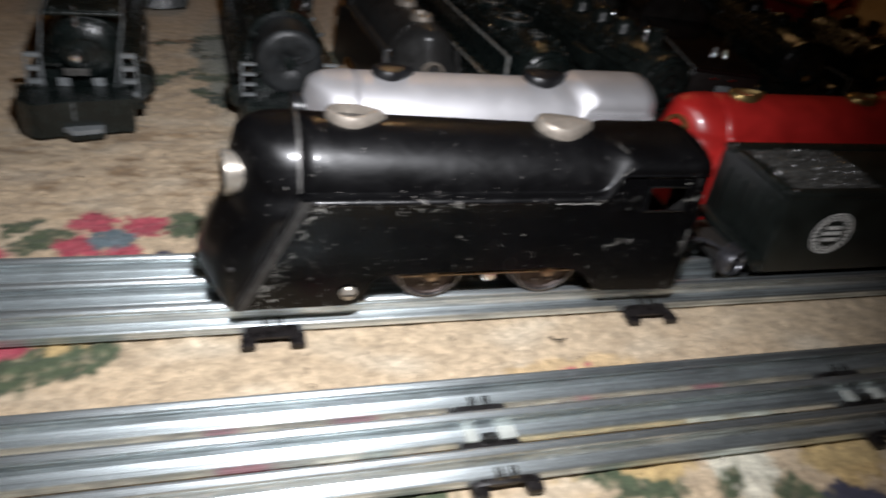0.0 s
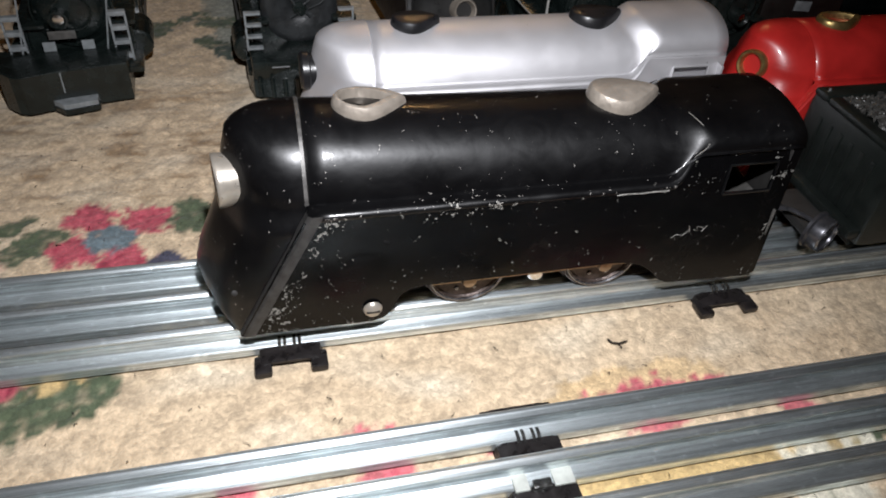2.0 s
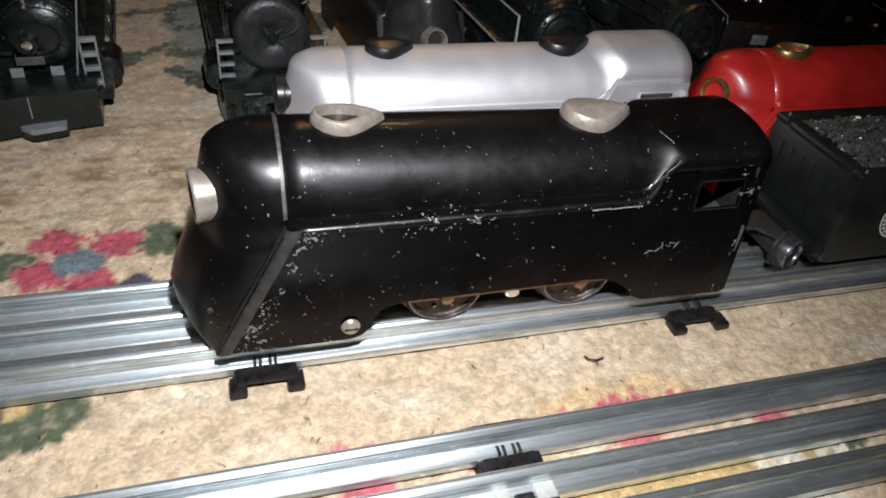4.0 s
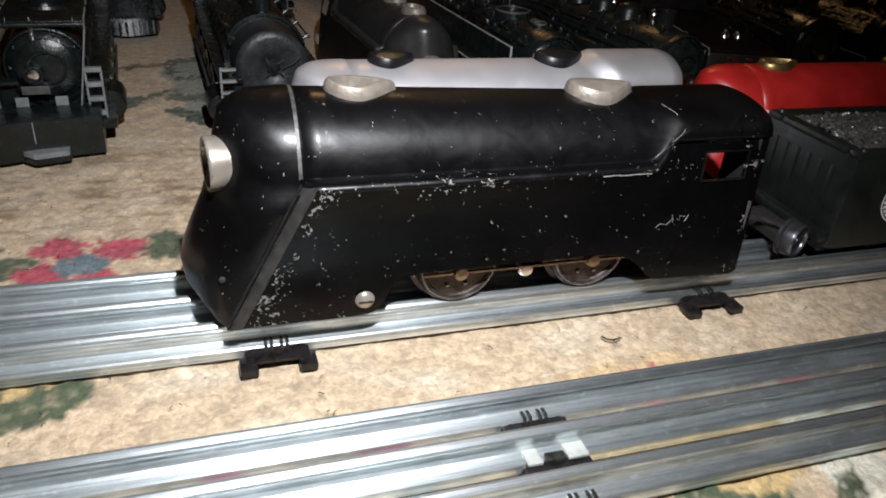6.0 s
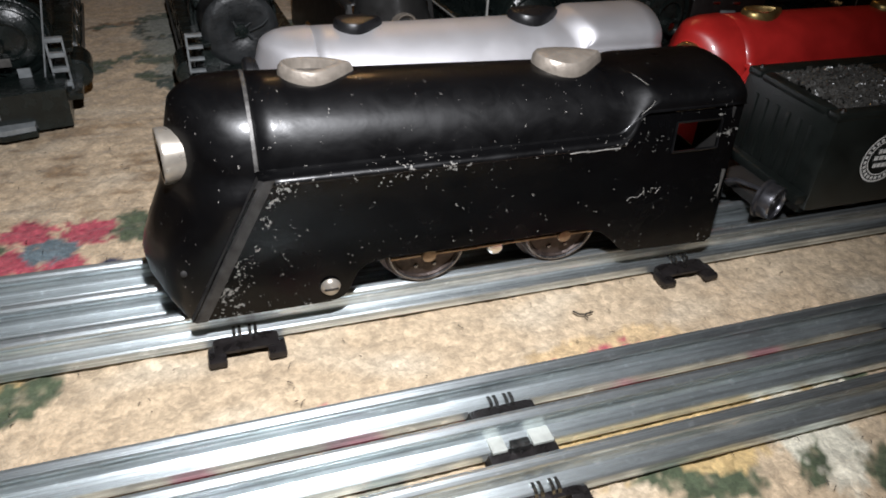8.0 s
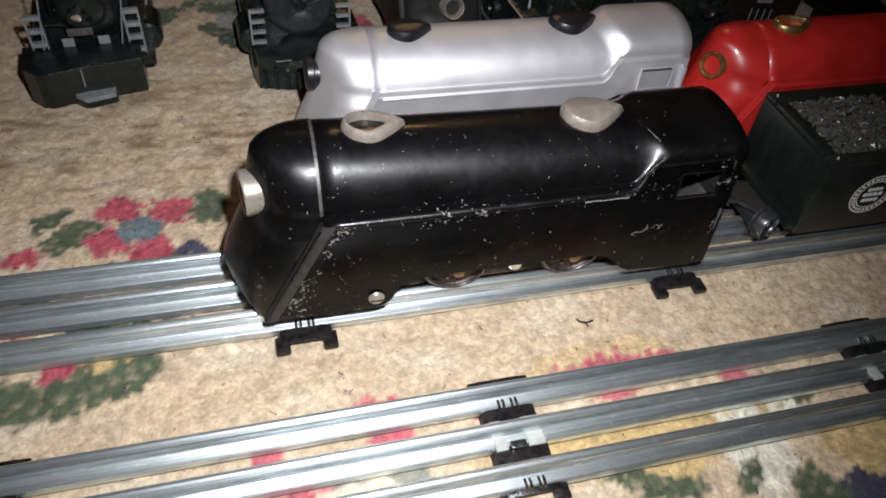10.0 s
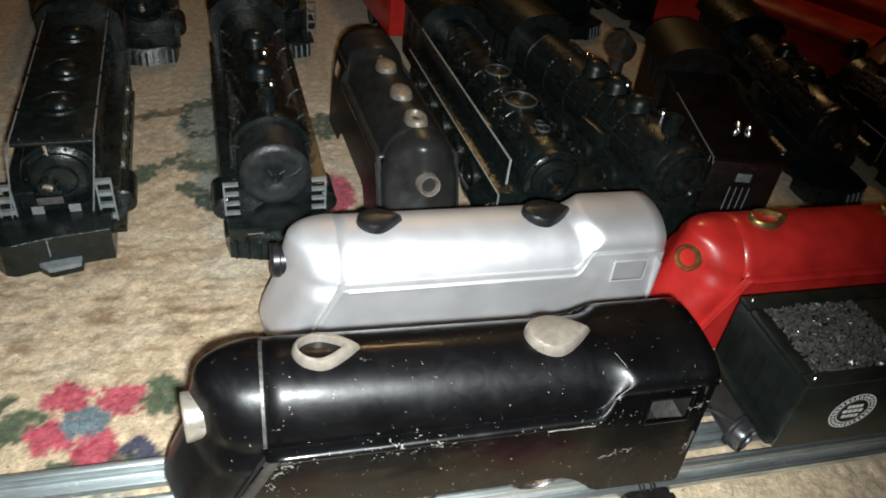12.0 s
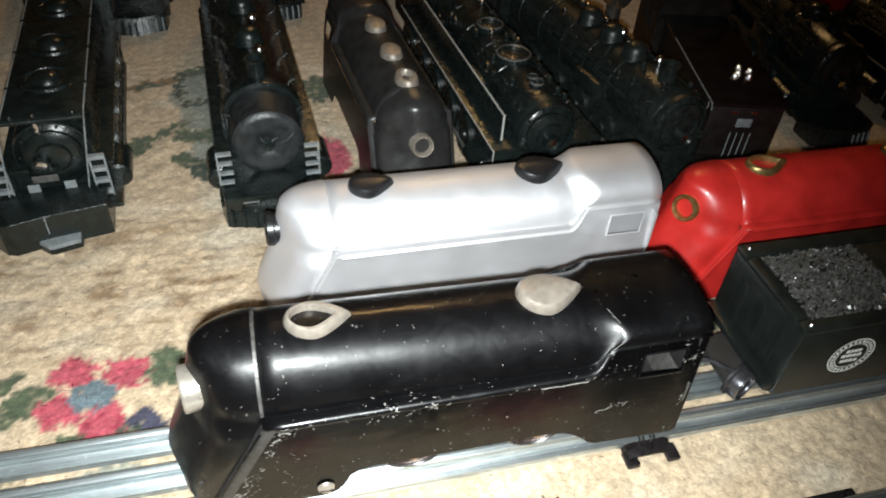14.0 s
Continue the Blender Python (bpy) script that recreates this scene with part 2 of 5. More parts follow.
def part(name, bm, mat, parent=None, label="", smooth=True, angle=38):
    bmesh.ops.recalc_face_normals(bm, faces=bm.faces[:])
    if smooth:
        for f in bm.faces:
            f.smooth = True
        for e in bm.edges:
            e.smooth = not (len(e.link_faces) == 2 and e.calc_face_angle(0) > radians(angle))
    me = bpy.data.meshes.new(name)
    bm.to_mesh(me)
    bm.free()
    me.materials.append(mat)
    ob = new(name, me)
    ob.parent = parent
    if label:
        ob["label"] = label
    return ob


def thing(name, label, category, group="", m=None, kind=""):
    ob = new(name)
    ob.empty_display_size = 0.01
    if m is not None:
        ob.matrix_world = m
    return tagged(ob, label, category, group, kind)


def box(bm, x0, x1, y0, y1, z0, z1, bevel=0.0, m=None):
    geo = bmesh.ops.create_cube(bm, size=1)
    vs = geo["verts"]
    for v in vs:
        v.co = Vector(((x0 + x1) / 2 + v.co.x * (x1 - x0), (y0 + y1) / 2 + v.co.y * (y1 - y0), (z0 + z1) / 2 + v.co.z * (z1 - z0)))
        if m is not None:
            v.co = m @ v.co
    if bevel:
        es = {e for v in vs for e in v.link_edges}
        bmesh.ops.bevel(bm, geom=list(es), offset=bevel, segments=2, affect="EDGES", profile=0.6)
    return bm


def lathe(bm, pts, m, n=24):
    """Turns (radius, height) points round the z axis of m; ends with radius 0 close."""
    rings = []
    for r, h in pts:
        if r < 1e-6:
            rings.append([bm.verts.new(m @ Vector((0, 0, h)))])
        else:
            rings.append([bm.verts.new(m @ Vector((r * math.cos(2 * math.pi * k / n), r * math.sin(2 * math.pi * k / n), h))) for k in range(n)])
    for a, b in zip(rings, rings[1:]):
        for k in range(n):
            q = [a[k % len(a)], a[(k + 1) % len(a)], b[(k + 1) % len(b)], b[k % len(b)]]
            q = list(dict.fromkeys(q))
            if len(q) > 2:
                bm.faces.new(q)
    return bm


def tube(bm, path, r, n=8):
    """A round rod along a polyline."""
    path = [Vector(p) for p in path]
    rings = []
    for i, p in enumerate(path):
        d = (path[min(i + 1, len(path) - 1)] - path[max(i - 1, 0)]).normalized()
        a = d.orthogonal().normalized() if not rings else (old - d * old.dot(d)).normalized()
        old = a
        b = d.cross(a)
        rings.append([bm.verts.new(p + r * (math.cos(2 * math.pi * k / n) * a + math.sin(2 * math.pi * k / n) * b)) for k in range(n)])
    for a, b in zip(rings, rings[1:]):
        for k in range(n):
            bm.faces.new((a[k], a[(k + 1) % n], b[(k + 1) % n], b[k]))
    bm.faces.new(rings[0][::-1])
    bm.faces.new(rings[-1])
    return bm


def loft(bm, rows, closed=False, cap=False):
    vs = [[bm.verts.new(p) for p in row] for row in rows]
    for a, b in zip(vs, vs[1:]):
        k = len(a)
        for i in range(k if closed else k - 1):
            j = (i + 1) % k
            try:
                bm.faces.new((a[i], a[j], b[j], b[i]))
            except ValueError:
                pass
    if cap:
        bm.faces.new(vs[0][::-1])
        bm.faces.new(vs[-1])
    return vs


def plate(outer, holes, thick, y, axis="y", bevel=0.0):
    """A flat sheet in the xz plane from y to y + thick, with holes."""
    bm = bmesh.new()
    edges = []
    for loop in (outer, *holes):
        vs = [bm.verts.new((p[0], y, p[1])) for p in loop]
        edges += [bm.edges.new((a, b)) for a, b in zip(vs, vs[1:] + vs[:1])]
    bmesh.ops.triangle_fill(bm, use_beauty=True, use_dissolve=False, edges=edges)
    ext = bmesh.ops.extrude_face_region(bm, geom=bm.faces[:])
    for v in (g for g in ext["geom"] if isinstance(g, bmesh.types.BMVert)):
        v.co.y += thick
    return bm


def smoothstep(a, b, x):
    u = min(1, max(0, (x - a) / (b - a)))
    return u * u * (3 - 2 * u)


# ---------------------------------------------------------------- the streamlined tin locomotive (nose towards -x)
W, R, ZC = 0.0268, 0.0224, 0.0386
LEDGE = 0.0448
TOP = ZC + R
REAR, CAB_W = 0.1905, 0.0202


def boiler_drop(y):
    return ZC + math.sqrt(max(R * R - y * y, 0))


def along(z, pts):
    return float(np.interp(z, [p[0] for p in pts], [p[1] for p in pts]))


def shoulder(x):
    """Height of the skirt's upper edge: the ledge, then an S up to the cab's shoulder."""
    return LEDGE + 0.0066 * smoothstep(0.1458, 0.1570, x)


def tuck(x, z):
    """How far the cab's side leans in towards its shoulder."""
    return 0.0056 * smoothstep(0.1458, 0.1570, x) * min(1.1, max(0, (z - 0.034) / 0.0165))


def roll(x):
    """How far the skirt's rounded upper edge rolls down."""
    return 0.0011 + 0.0012 * (1 - smoothstep(0.1458, 0.1570, x))


def lean(x, z):
    """How far the cab's rear edge leans back towards its roof."""
    return 0.0030 * smoothstep(0.160, REAR, x) * smoothstep(0.018, 0.056, z)


def arch(x, crown=0.0644, half=CAB_W, sharp=False):
    """Cross-section of the upper shell at x: from the near ledge over the top to the far one."""
    z0 = shoulder(x)
    n, out = 36, []
    a0 = math.asin((LEDGE - ZC) / R)
    u0 = min(1, max(0, (x - 0.1458) / 0.0112))
    u = min(1, max(0, (x - 0.1446) / 0.0092))
    u = 0.5 * u + 0.28 * u * u + 0.22 * u * u * (3 - 2 * u) if sharp else 0.5 * u + 0.5 * u * u * (3 - 2 * u)
    bend = smoothstep(0.128, 0.1446, x) * (1 - smoothstep(0.1538, 0.174, x))
    for k in range(n + 1):
        a = a0 + (math.pi - 2 * a0) * k / n
        by, bz = -R * math.cos(a), ZC + R * math.sin(a)
        c = math.pi * k / n
        cy = -half * math.copysign(abs(math.cos(c)) ** 0.96, math.cos(c))
        cz = z0 + 0.0004 + (crown - z0 - 0.0004) * math.sin(c) ** 0.86
        z = bz + (cz - bz) * u
        out.append((x + 0.0056 * math.sin(math.pi * math.sin(c)) * bend + lean(x, z), by + (cy - by) * u, z))
    f1, f2 = (R * math.cos(a0) + 0.0009) * (1 - u0) + (half + 0.0009) * u0, (R * math.cos(a0) + 0.0006) * (1 - u0) + (half + 0.0002) * u0
    e1, e2 = z0 - 0.0001, z0 + 0.0003 * (1 - u0) + 0.0002
    q, d = 1 - 0.55 * u0, roll(x)
    edge = [(W, z0 - d), (W - 0.0002 * q, z0 - d * 0.62), (W - 0.0008 * q, z0 - d * 0.28), (W - 0.0017 * q, z0 - d * 0.08), (f1, e1), (f2, e2)]
    edge = [(x + lean(x, z), y - (tuck(x, z) if k < 4 else 0.0), z) for k, (y, z) in enumerate(edge)]
    return [(x1, -y, z) for x1, y, z in edge] + out + [(x1, y, z) for x1, y, z in edge[::-1]]


NTOP = TOP + 0.0003


def nose_front(z):
    """How far forward the prow reaches at the middle."""
    return along(z, [(0.0, 0.0030), (0.004, -0.0005), (0.012, -0.0014), (0.018, 0.0002), (0.0243, 0.0027), (0.034, 0.0070), (0.0425, 0.0093), (0.0512, 0.0113), (0.0567, 0.0130), (0.0588, 0.0152), (0.0606, 0.0199), (NTOP, 0.0310)])


def nose_ridge(z):
    """How far the rounded prow stands out before the cheeks."""
    return along(z, [(0.0, 0.0028), (0.020, 0.0034), (0.034, 0.0050), (0.0425, 0.0042), (0.052, 0.0036), (0.058, 0.0022), (NTOP, 0.0)])


def nose_ring(z):
    rn = NTOP - ZC
    if z >= LEDGE:
        xb, w = 0.034, math.sqrt(max(rn * rn - (z - ZC) ** 2, 0)) if z < NTOP else 0.0
    else:
        xb, w = 0.0112 + (0.034 - 0.0112) * z / LEDGE, W - 0.0022
        w = w + (rn * 0.955 - w) * smoothstep(0.036, LEDGE, z)
        xb += 0.001
    ridge = nose_ridge(z)
    xf = min(nose_front(z) + ridge, xb - 0.001)
    e = 0.82 + 0.04 * smoothstep(0.015, 0.045, z)
    out = []
    for k in range(41):
        a = -math.pi / 2 + math.pi * k / 40
        y = w * math.copysign(abs(math.sin(a)) ** e, math.sin(a))
        out.append((xb - (xb - xf) * abs(math.cos(a)) ** e - ridge * math.exp(-(y / 0.0086) ** 2) * abs(math.cos(a)), y, z))
    return out


def swell(bm, lift):
    """Raises the boiler's crown towards the nose."""
    for v in bm.verts:
        if lift and v.co.z > LEDGE:
            v.co.z += lift * (1 - min(1, max(0, (v.co.x - 0.034) / 0.106))) * (v.co.z - LEDGE) / (TOP - LEDGE)
    return bm


def skirt_outline():
    return [(0.0108, 0.0), (0.0325, LEDGE - roll(0)), *[(x, shoulder(x) - roll(x) + 0.0001) for x in (0.1458, 0.1480, 0.1500, 0.1520, 0.1540, 0.1555, 0.1570, REAR)], (REAR, 0.0015), (0.1885, 0.0),
            (0.156, 0.0012), (0.1525, 0.0030), (0.1482, 0.0075), (0.1440, 0.0108), (0.1390, 0.0128), (0.1330, 0.0136), (0.098, 0.0134), (0.069, 0.0133),
            (0.0635, 0.0122), (0.0608, 0.0100), (0.0593, 0.0070), (0.0578, 0.0035), (0.0555, 0.0012), (0.052, 0.0)]


def shell(m, paint, body_label, name, label, group="", skirt_paint=None, crown=0.0644, half=CAB_W, lift=0.0, sharp=False):
    """The pressed shell alone: boiler with cab, nose, two skirts, worn front bands, lightened on black."""
    t = thing(name, label, "toy locomotive", group, m)
    bm = bmesh.new()
    xs = [0.0338 + (0.136 - 0.0338) * k / 16 for k in range(17)] + [0.1375 + 0.00142 * k for k in range(5)] + [0.1446 + 0.00115 * k for k in range(9)] + [0.1552 + 0.0014 * k for k in range(12)] + [0.174, 0.179, 0.185, REAR]
    loft(bm, [arch(x, crown, half, sharp) for x in xs])
    ob = part("boiler_shell", swell(bm, lift), paint, t, body_label, angle=40 if sharp else 60)
    mod = ob.modifiers.new("sheet", "SOLIDIFY")
    mod.thickness, mod.offset = 0.0007, -1
    bm = bmesh.new()
    zs = [NTOP * k / 40 for k in range(38)] + [NTOP * 0.945, NTOP * 0.97, NTOP * 0.988, NTOP * 0.996, NTOP - 0.00005, NTOP]
    loft(bm, [nose_ring(z) for z in zs])
    part("nose", swell(bm, lift), paint, t)
    # raised strap where the nose meets the boiler
    bm = bmesh.new()
    loft(bm, [[(x, y * s, ZC + (z - ZC) * s) for x0, y, z in arch(0.034)[6:-6]] for x, s in ((0.0332, 1.0), (0.0334, 1.015), (0.0344, 1.015), (0.0346, 1.0))])
    part("seam_strap", swell(bm, lift), SEAM_GREY if paint is BLACK_PAINT else paint, t)
    win = [(0.1655, 0.0380), (0.1815, 0.0380), (0.1828, 0.0470), (0.1672, 0.0470)]
    for side in (-1, 1):
        bm = plate(skirt_outline(), [win], 0.0007, W if side > 0 else -W)
        for v in bm.verts:
            v.co.y -= side * tuck(v.co.x, v.co.z)
            v.co.x += lean(v.co.x, v.co.z)
        sk = part("side_skirt", bm, skirt_paint or paint, t, angle=30)
        # slanting band that turns the skirt's front edge in towards the nose
        bm = bmesh.new()
        rows = []
        for k in range(13):
            z = LEDGE * k / 12
            x = 0.0108 + (0.034 - 0.0108) * z / LEDGE
            rows.append([(x + 0.0042, side * (W + 0.0004), z), (x + 0.0012, side * (W + 0.0005), z), (x - 0.0002, side * (W - 0.0004), z), (x - 0.0004, side * (W - 0.0030), z)])
        loft(bm, rows)
        part("front_band", bm, BAND_GREY if paint is BLACK_PAINT else paint, t)
        bm = bmesh.new()
        for a, b in zip(win, win[1:] + win[:1]):
            tube(bm, [(q[0] + lean(*q), side * (W + 0.0003 - tuck(*q)), q[1]) for q in (a, b)], 0.0004, 6)
        part("window_frame", bm, paint, sk)
    return t


def headlight(t, ring, lens, rim):
    m = Matrix.Translation((0.0158, -0.0042, 0.0443)) @ Matrix.Rotation(radians(8), 4, "Z") @ Matrix.Rotation(radians(-90), 4, "Y")
    bm = lathe(bmesh.new(), [(0.0078, -0.010), (0.0079, 0.0030), (0.0083, 0.0062), (0.0082, 0.0070), (0.0079, 0.0073), (0.0072, 0.0071), (0.0069, 0.0064), (0.0067, 0.0010), (0.0, 0.0006)], m, 36)
    lampo = part("headlight", bm, ring, t, "bright metal headlight ring")
    bm = lathe(bmesh.new(), [(0.0066, 0.0010), (0.0066, 0.0030), (0.0060, 0.0032), (0.0056, 0.0012)], m, 32)
    part("lamp_rim", bm, rim, lampo)
    bm = lathe(bmesh.new(), [(0.0, 0.0022), (0.0030, 0.0020), (0.0056, 0.0012)], m, 24)
    part("lens", bm, lens, lampo)


def teardrop(phi, a, b):
    """Plan of a dome: round at the front, pointed at the rear."""
    s, c = math.sin(phi), math.cos(phi)
    if c >= 0:
        return -a * c, b * s
    v = math.acos(min(1.0, abs(s))) / (math.pi / 2)
    return a * 1.3 * v ** 0.95, b * math.copysign(1 - v ** 1.55, s)


def dome(t, x, mat, hollow, size=1.0, lift=0.0):
    bm = bmesh.new()
    n = 40
    a, b, top, drape = 0.0098 if hollow else 0.0108 * size, (0.0074 if hollow else 0.0088 * size), TOP + (0.0026 if hollow else 0.0036), (0.40 if hollow else 0.5)
    steps = [(1.0, 0.0), (0.985, 0.35), (0.95, 0.72), (0.88, 0.95), (0.80, 1.0)]
    rows = []
    for s, h in steps:
        row = []
        for k in range(n):
            px, py = teardrop(2 * math.pi * k / n, a, b)
            base = boiler_drop(py) - 0.0007
            high = top - (TOP - boiler_drop(py)) * drape
            row.append((x + px * s, py * s, base + (high - base) * h))
        rows.append(row)
    if hollow:
        for s, h in ((0.70, 0.97), (0.67, 0.6), (0.66, 0.05)):
            row = []
            for k in range(n):
                px, py = teardrop(2 * math.pi * k / n, a, b)
                base = boiler_drop(py) + 0.0002
                high = top - (TOP - boiler_drop(py)) * drape
                row.append((x + px * s - 0.0009, py * s, base + (high - base) * h))
            rows.append(row)
        vs = loft(bm, rows, closed=True)
    else:
        for s in (0.55, 0.3, 0.12):
            row = []
            for k in range(n):
                px, py = teardrop(2 * math.pi * k / n, a, b)
                row.append((x + px * s, py * s, top - (TOP - boiler_drop(py)) * drape * (s / 0.74) + 0.0004 * (1 - s)))
            rows.append(row)
        vs = loft(bm, rows, closed=True)
        bm.faces.new(vs[-1])
    return part("stack_rim" if hollow else "steam_dome", swell(bm, lift), mat, t, "open teardrop rim" if hollow else "solid teardrop dome")


def wheel(t, x, y, z, r, mat, name="wheel", spokes=True):
    m = Matrix.Translation((x, y, z)) @ Matrix.Rotation(radians(90), 4, "X")
    bm = lathe(bmesh.new(), [(0, 0.0), (r * 0.30, 0.0), (r * 0.32, -0.0005), (r * 0.80, -0.0005), (r * 0.83, 0.0002), (r * 0.96, 0.0004), (r, -0.0004), (r, -0.004), (r * 1.12, -0.0046), (r * 1.12, -0.0058), (0, -0.0058)], m, 32)
    w = part(name, bm, mat, t)
    if r > 0.012:
        # raised tyre lip and a ring of rivets on the driving wheels
        part("tyre_lip", lathe(bmesh.new(), [(r * 0.86, 0.0003), (r * 0.88, 0.0009), (r * 0.92, 0.0009), (r * 0.94, 0.0003)], m, 32), WHEEL_BRIGHT, w)
        for k in range(8):
            a = 2 * math.pi * (k + 0.5) / 8
            part("rivet", lathe(bmesh.new(), [(0, 0.0007), (0.0007, 0.0005), (0.0010, -0.0004)], m @ Matrix.Translation((r * 0.58 * math.cos(a), r * 0.58 * math.sin(a), -0.0004)), 8), WHEEL_BRIGHT, w)
    return w


LOCO = pose(-0.002, 0.0025, 0.0145)
SILVER = pose(0.0325, 0.0935, 0.0005) @ Matrix.Diagonal((0.97, 1, 1, 1))
RED = pose(0.2225, 0.0795, 0.0005)

loco = shell(LOCO, BLACK_PAINT, "chipped glossy black paint", "toy_locomotive", "streamlined black tinplate toy locomotive with chipped paint on rails", skirt_paint=BLACK_GLOSS, crown=0.0602, half=0.0216, lift=0.0036, sharp=True)
headlight(loco, NICKEL, BRASS, BLACK_PAINT)
dome(loco, 0.0535, BARE, True, lift=0.0036)
dome(loco, 0.1350, BARE, False, lift=0.0036)
# running gear
for y in (-0.0195, 0.0195):
    s = -1 if y < 0 else 1
    for x in (0.0845, 0.1325):
        w = wheel(loco, x, y + (0 if s < 0 else 0.0058), 0.0104, 0.0140, WHEEL_RUST)
    bm = bmesh.new()
    box(bm, 0.072, 0.146, s * 0.0222 - 0.0005, s * 0.0222 + 0.0005, 0.0087, 0.0096, 0.0003)
    for x in (0.0845, 0.1325):
        lathe(bm, [(0, 0.0012), (0.0022, 0.0010), (0.0026, 0.0), (0.0026, -0.0014)], Matrix.Translation((x, s * 0.0226, 0.0091)) @ Matrix.Rotation(radians(-90 * s), 4, "X"), 14)
    part("side_rod", bm, ROD, loco)
bm = bmesh.new()
box(bm, 0.066, 0.142, -0.0125, 0.0125, 0.0100, 0.034, 0.001)
part("motor_frame", bm, DARK_IN, loco)
bm = lathe(bmesh.new(), [(0, 0.0020), (0.0020, 0.0018), (0.0028, 0.0010), (0.0030, 0), (0.0030, -0.003)], Matrix.Translation((0.1085, -0.0200, 0.0070)) @ Matrix.Rotation(radians(90), 4, "X"), 16)
part("axle_nut", bm, STEEL, loco)
for side in (-1, 1):
    m = Matrix.Translation((0.0518, side * (W + 0.0007), 0.0062)) @ Matrix.Rotation(radians(90 * -side), 4, "X")
    bm = lathe(bmesh.new(), [(0, 0.0016), (0.0016, 0.0014), (0.0027, 0.0008), (0.0031, 0)], m, 20)
    sc = part("body_screw", bm, NICKEL, loco)
    bm = box(bmesh.new(), 0.0518 - 0.0022, 0.0518 + 0.0022, side * (W + 0.0020), side * (W + 0.0024), 0.0059, 0.0065)
    part("slot", bm, DARK_IN, sc)
# two added plates darken the view through the cab window, as shade would
part("added_floor_blind", box(bmesh.new(), 0.1500, 0.1895, -0.0255, 0.0255, 0.0100, 0.0112, 0.0003), DARK_IN, loco)
part("added_rear_blind", box(bmesh.new(), 0.1890, 0.1898, -0.0255, 0.0255, 0.0010, 0.0285, 0.0002), EDGE_METAL, loco)
# rear wall of the cab beside its open doorway
for y0, y1 in ((-0.0225, -0.0065), (0.0065, 0.0225)):
    part("rear_wall", box(bmesh.new(), 0.1888, 0.1894, y0, y1, 0.0280, 0.0505, 0.0002), DARK_IN, loco)
# scrapes down to bare metal on the near side of the cab
for r, pts in ((0.00012, [(0.1515, 0.0222), (0.1530, 0.0236), (0.1554, 0.0229), (0.1576, 0.0252)]), (0.00012, [(0.1570, 0.0268), (0.1578, 0.0236)]), (0.00012, [(0.1590, 0.0250), (0.1604, 0.0242), (0.1600, 0.0262), (0.1622, 0.0256)]), (0.00012, [(0.1622, 0.0237), (0.1636, 0.0262)]),
               (0.00012, [(0.1858, 0.0238), (0.1868, 0.0242), (0.1866, 0.0226), (0.1860, 0.0214)]), (0.00022, [(0.1275, 0.0424), (0.1320, 0.0426), (0.1345, 0.0423), (0.1400, 0.0425), (0.1450, 0.0424)]), (0.00022, [(0.1665, LEDGE + 0.0055), (0.1690, LEDGE + 0.0056), (0.1740, LEDGE + 0.0055), (0.1800, LEDGE + 0.0056)])):
    part("scrape_glint", tube(bmesh.new(), [(x + lean(x, z), -W - 0.00002 + tuck(x, z), z) for x, z in pts], r, 5), SCRAPE_GLINT, loco, "pale line for scratches and painted crease glints")

# painted highlight lines on the crease where the boiler flares into the cab
crease = arch(0.1538, 0.0602, 0.0216, True)[6:-6]
for k0, k1 in ((0, 4), (9, 13)):
    part("scrape_glint", tube(bmesh.new(), [(x + 0.0001, y * 1.002, z + 0.00005) for x, y, z in crease[k0:k1 + 1]], 0.00011, 5), SCRAPE_GLINT, loco, "pale line for scratches and painted crease glints")

# rivet hole on the nose, and the small step on the cab's rear edge
bm = lathe(bmesh.new(), [(0.0, 0.0003), (0.0007, 0.0002), (0.0010, 0)], Matrix.Translation((0.0105, -0.0232, 0.0155)) @ Matrix.Rotation(radians(70), 4, "X") , 12)
part("rivet", bm, DARK_IN, loco)

silver = shell(SILVER, SILVER_PAINT, "silver painted tin", "toy_locomotive_shell", "silver tinplate locomotive shell standing on the carpet", "loose locomotive shells")
m = Matrix.Translation((0.0140, 0, 0.0425)) @ Matrix.Rotation(radians(-90), 4, "Y")
knob = part("headlight", lathe(bmesh.new(), [(0.0070, -0.008), (0.0070, 0.0040), (0.0078, 0.0046), (0.0078, 0.0072), (0.0068, 0.0084), (0.0040, 0.0086), (0.0, 0.0078)], m, 30), BLACK_PLASTIC, silver, "black knob-like headlight")
dome(silver, 0.0535, BLACK_PLASTIC, False, 0.86)
dome(silver, 0.1350, BLACK_PLASTIC, False)
part("cab_lining", box(box(bmesh.new(), 0.160, 0.1900, -0.0172, -0.0166, 0.015, 0.048), 0.1894, 0.1902, -0.0262, -0.0174, 0.015, 0.048), SILVER_PAINT, silver)
redshell = shell(RED, RED_PAINT, "bright red painted tin", "toy_locomotive_shell", "bright red tinplate locomotive shell with brass fittings on the carpet", "loose locomotive shells")
m = Matrix.Translation((0.0124, -0.0070, 0.0455)) @ Vector((-0.88, -0.40, 0.22)).to_track_quat("Z", "X").to_matrix().to_4x4()
ring_part = part("headlight", lathe(bmesh.new(), [(0.0068, -0.006), (0.0067, 0.0016), (0.0060, 0.0025), (0.0050, 0.0023), (0.0044, 0.0008), (0.0042, -0.0040)], m, 30), BRASS, redshell, "empty brass headlight grommet")
part("socket", lathe(bmesh.new(), [(0.0043, -0.0026), (0.0, -0.0034)], m, 24), SHADED_RED, ring_part)
dome(redshell, 0.0535, BRASS, True)
dome(redshell, 0.1315, BRASS, True)

# ---------------------------------------------------------------- track
RAIL_TOP = 0.0118


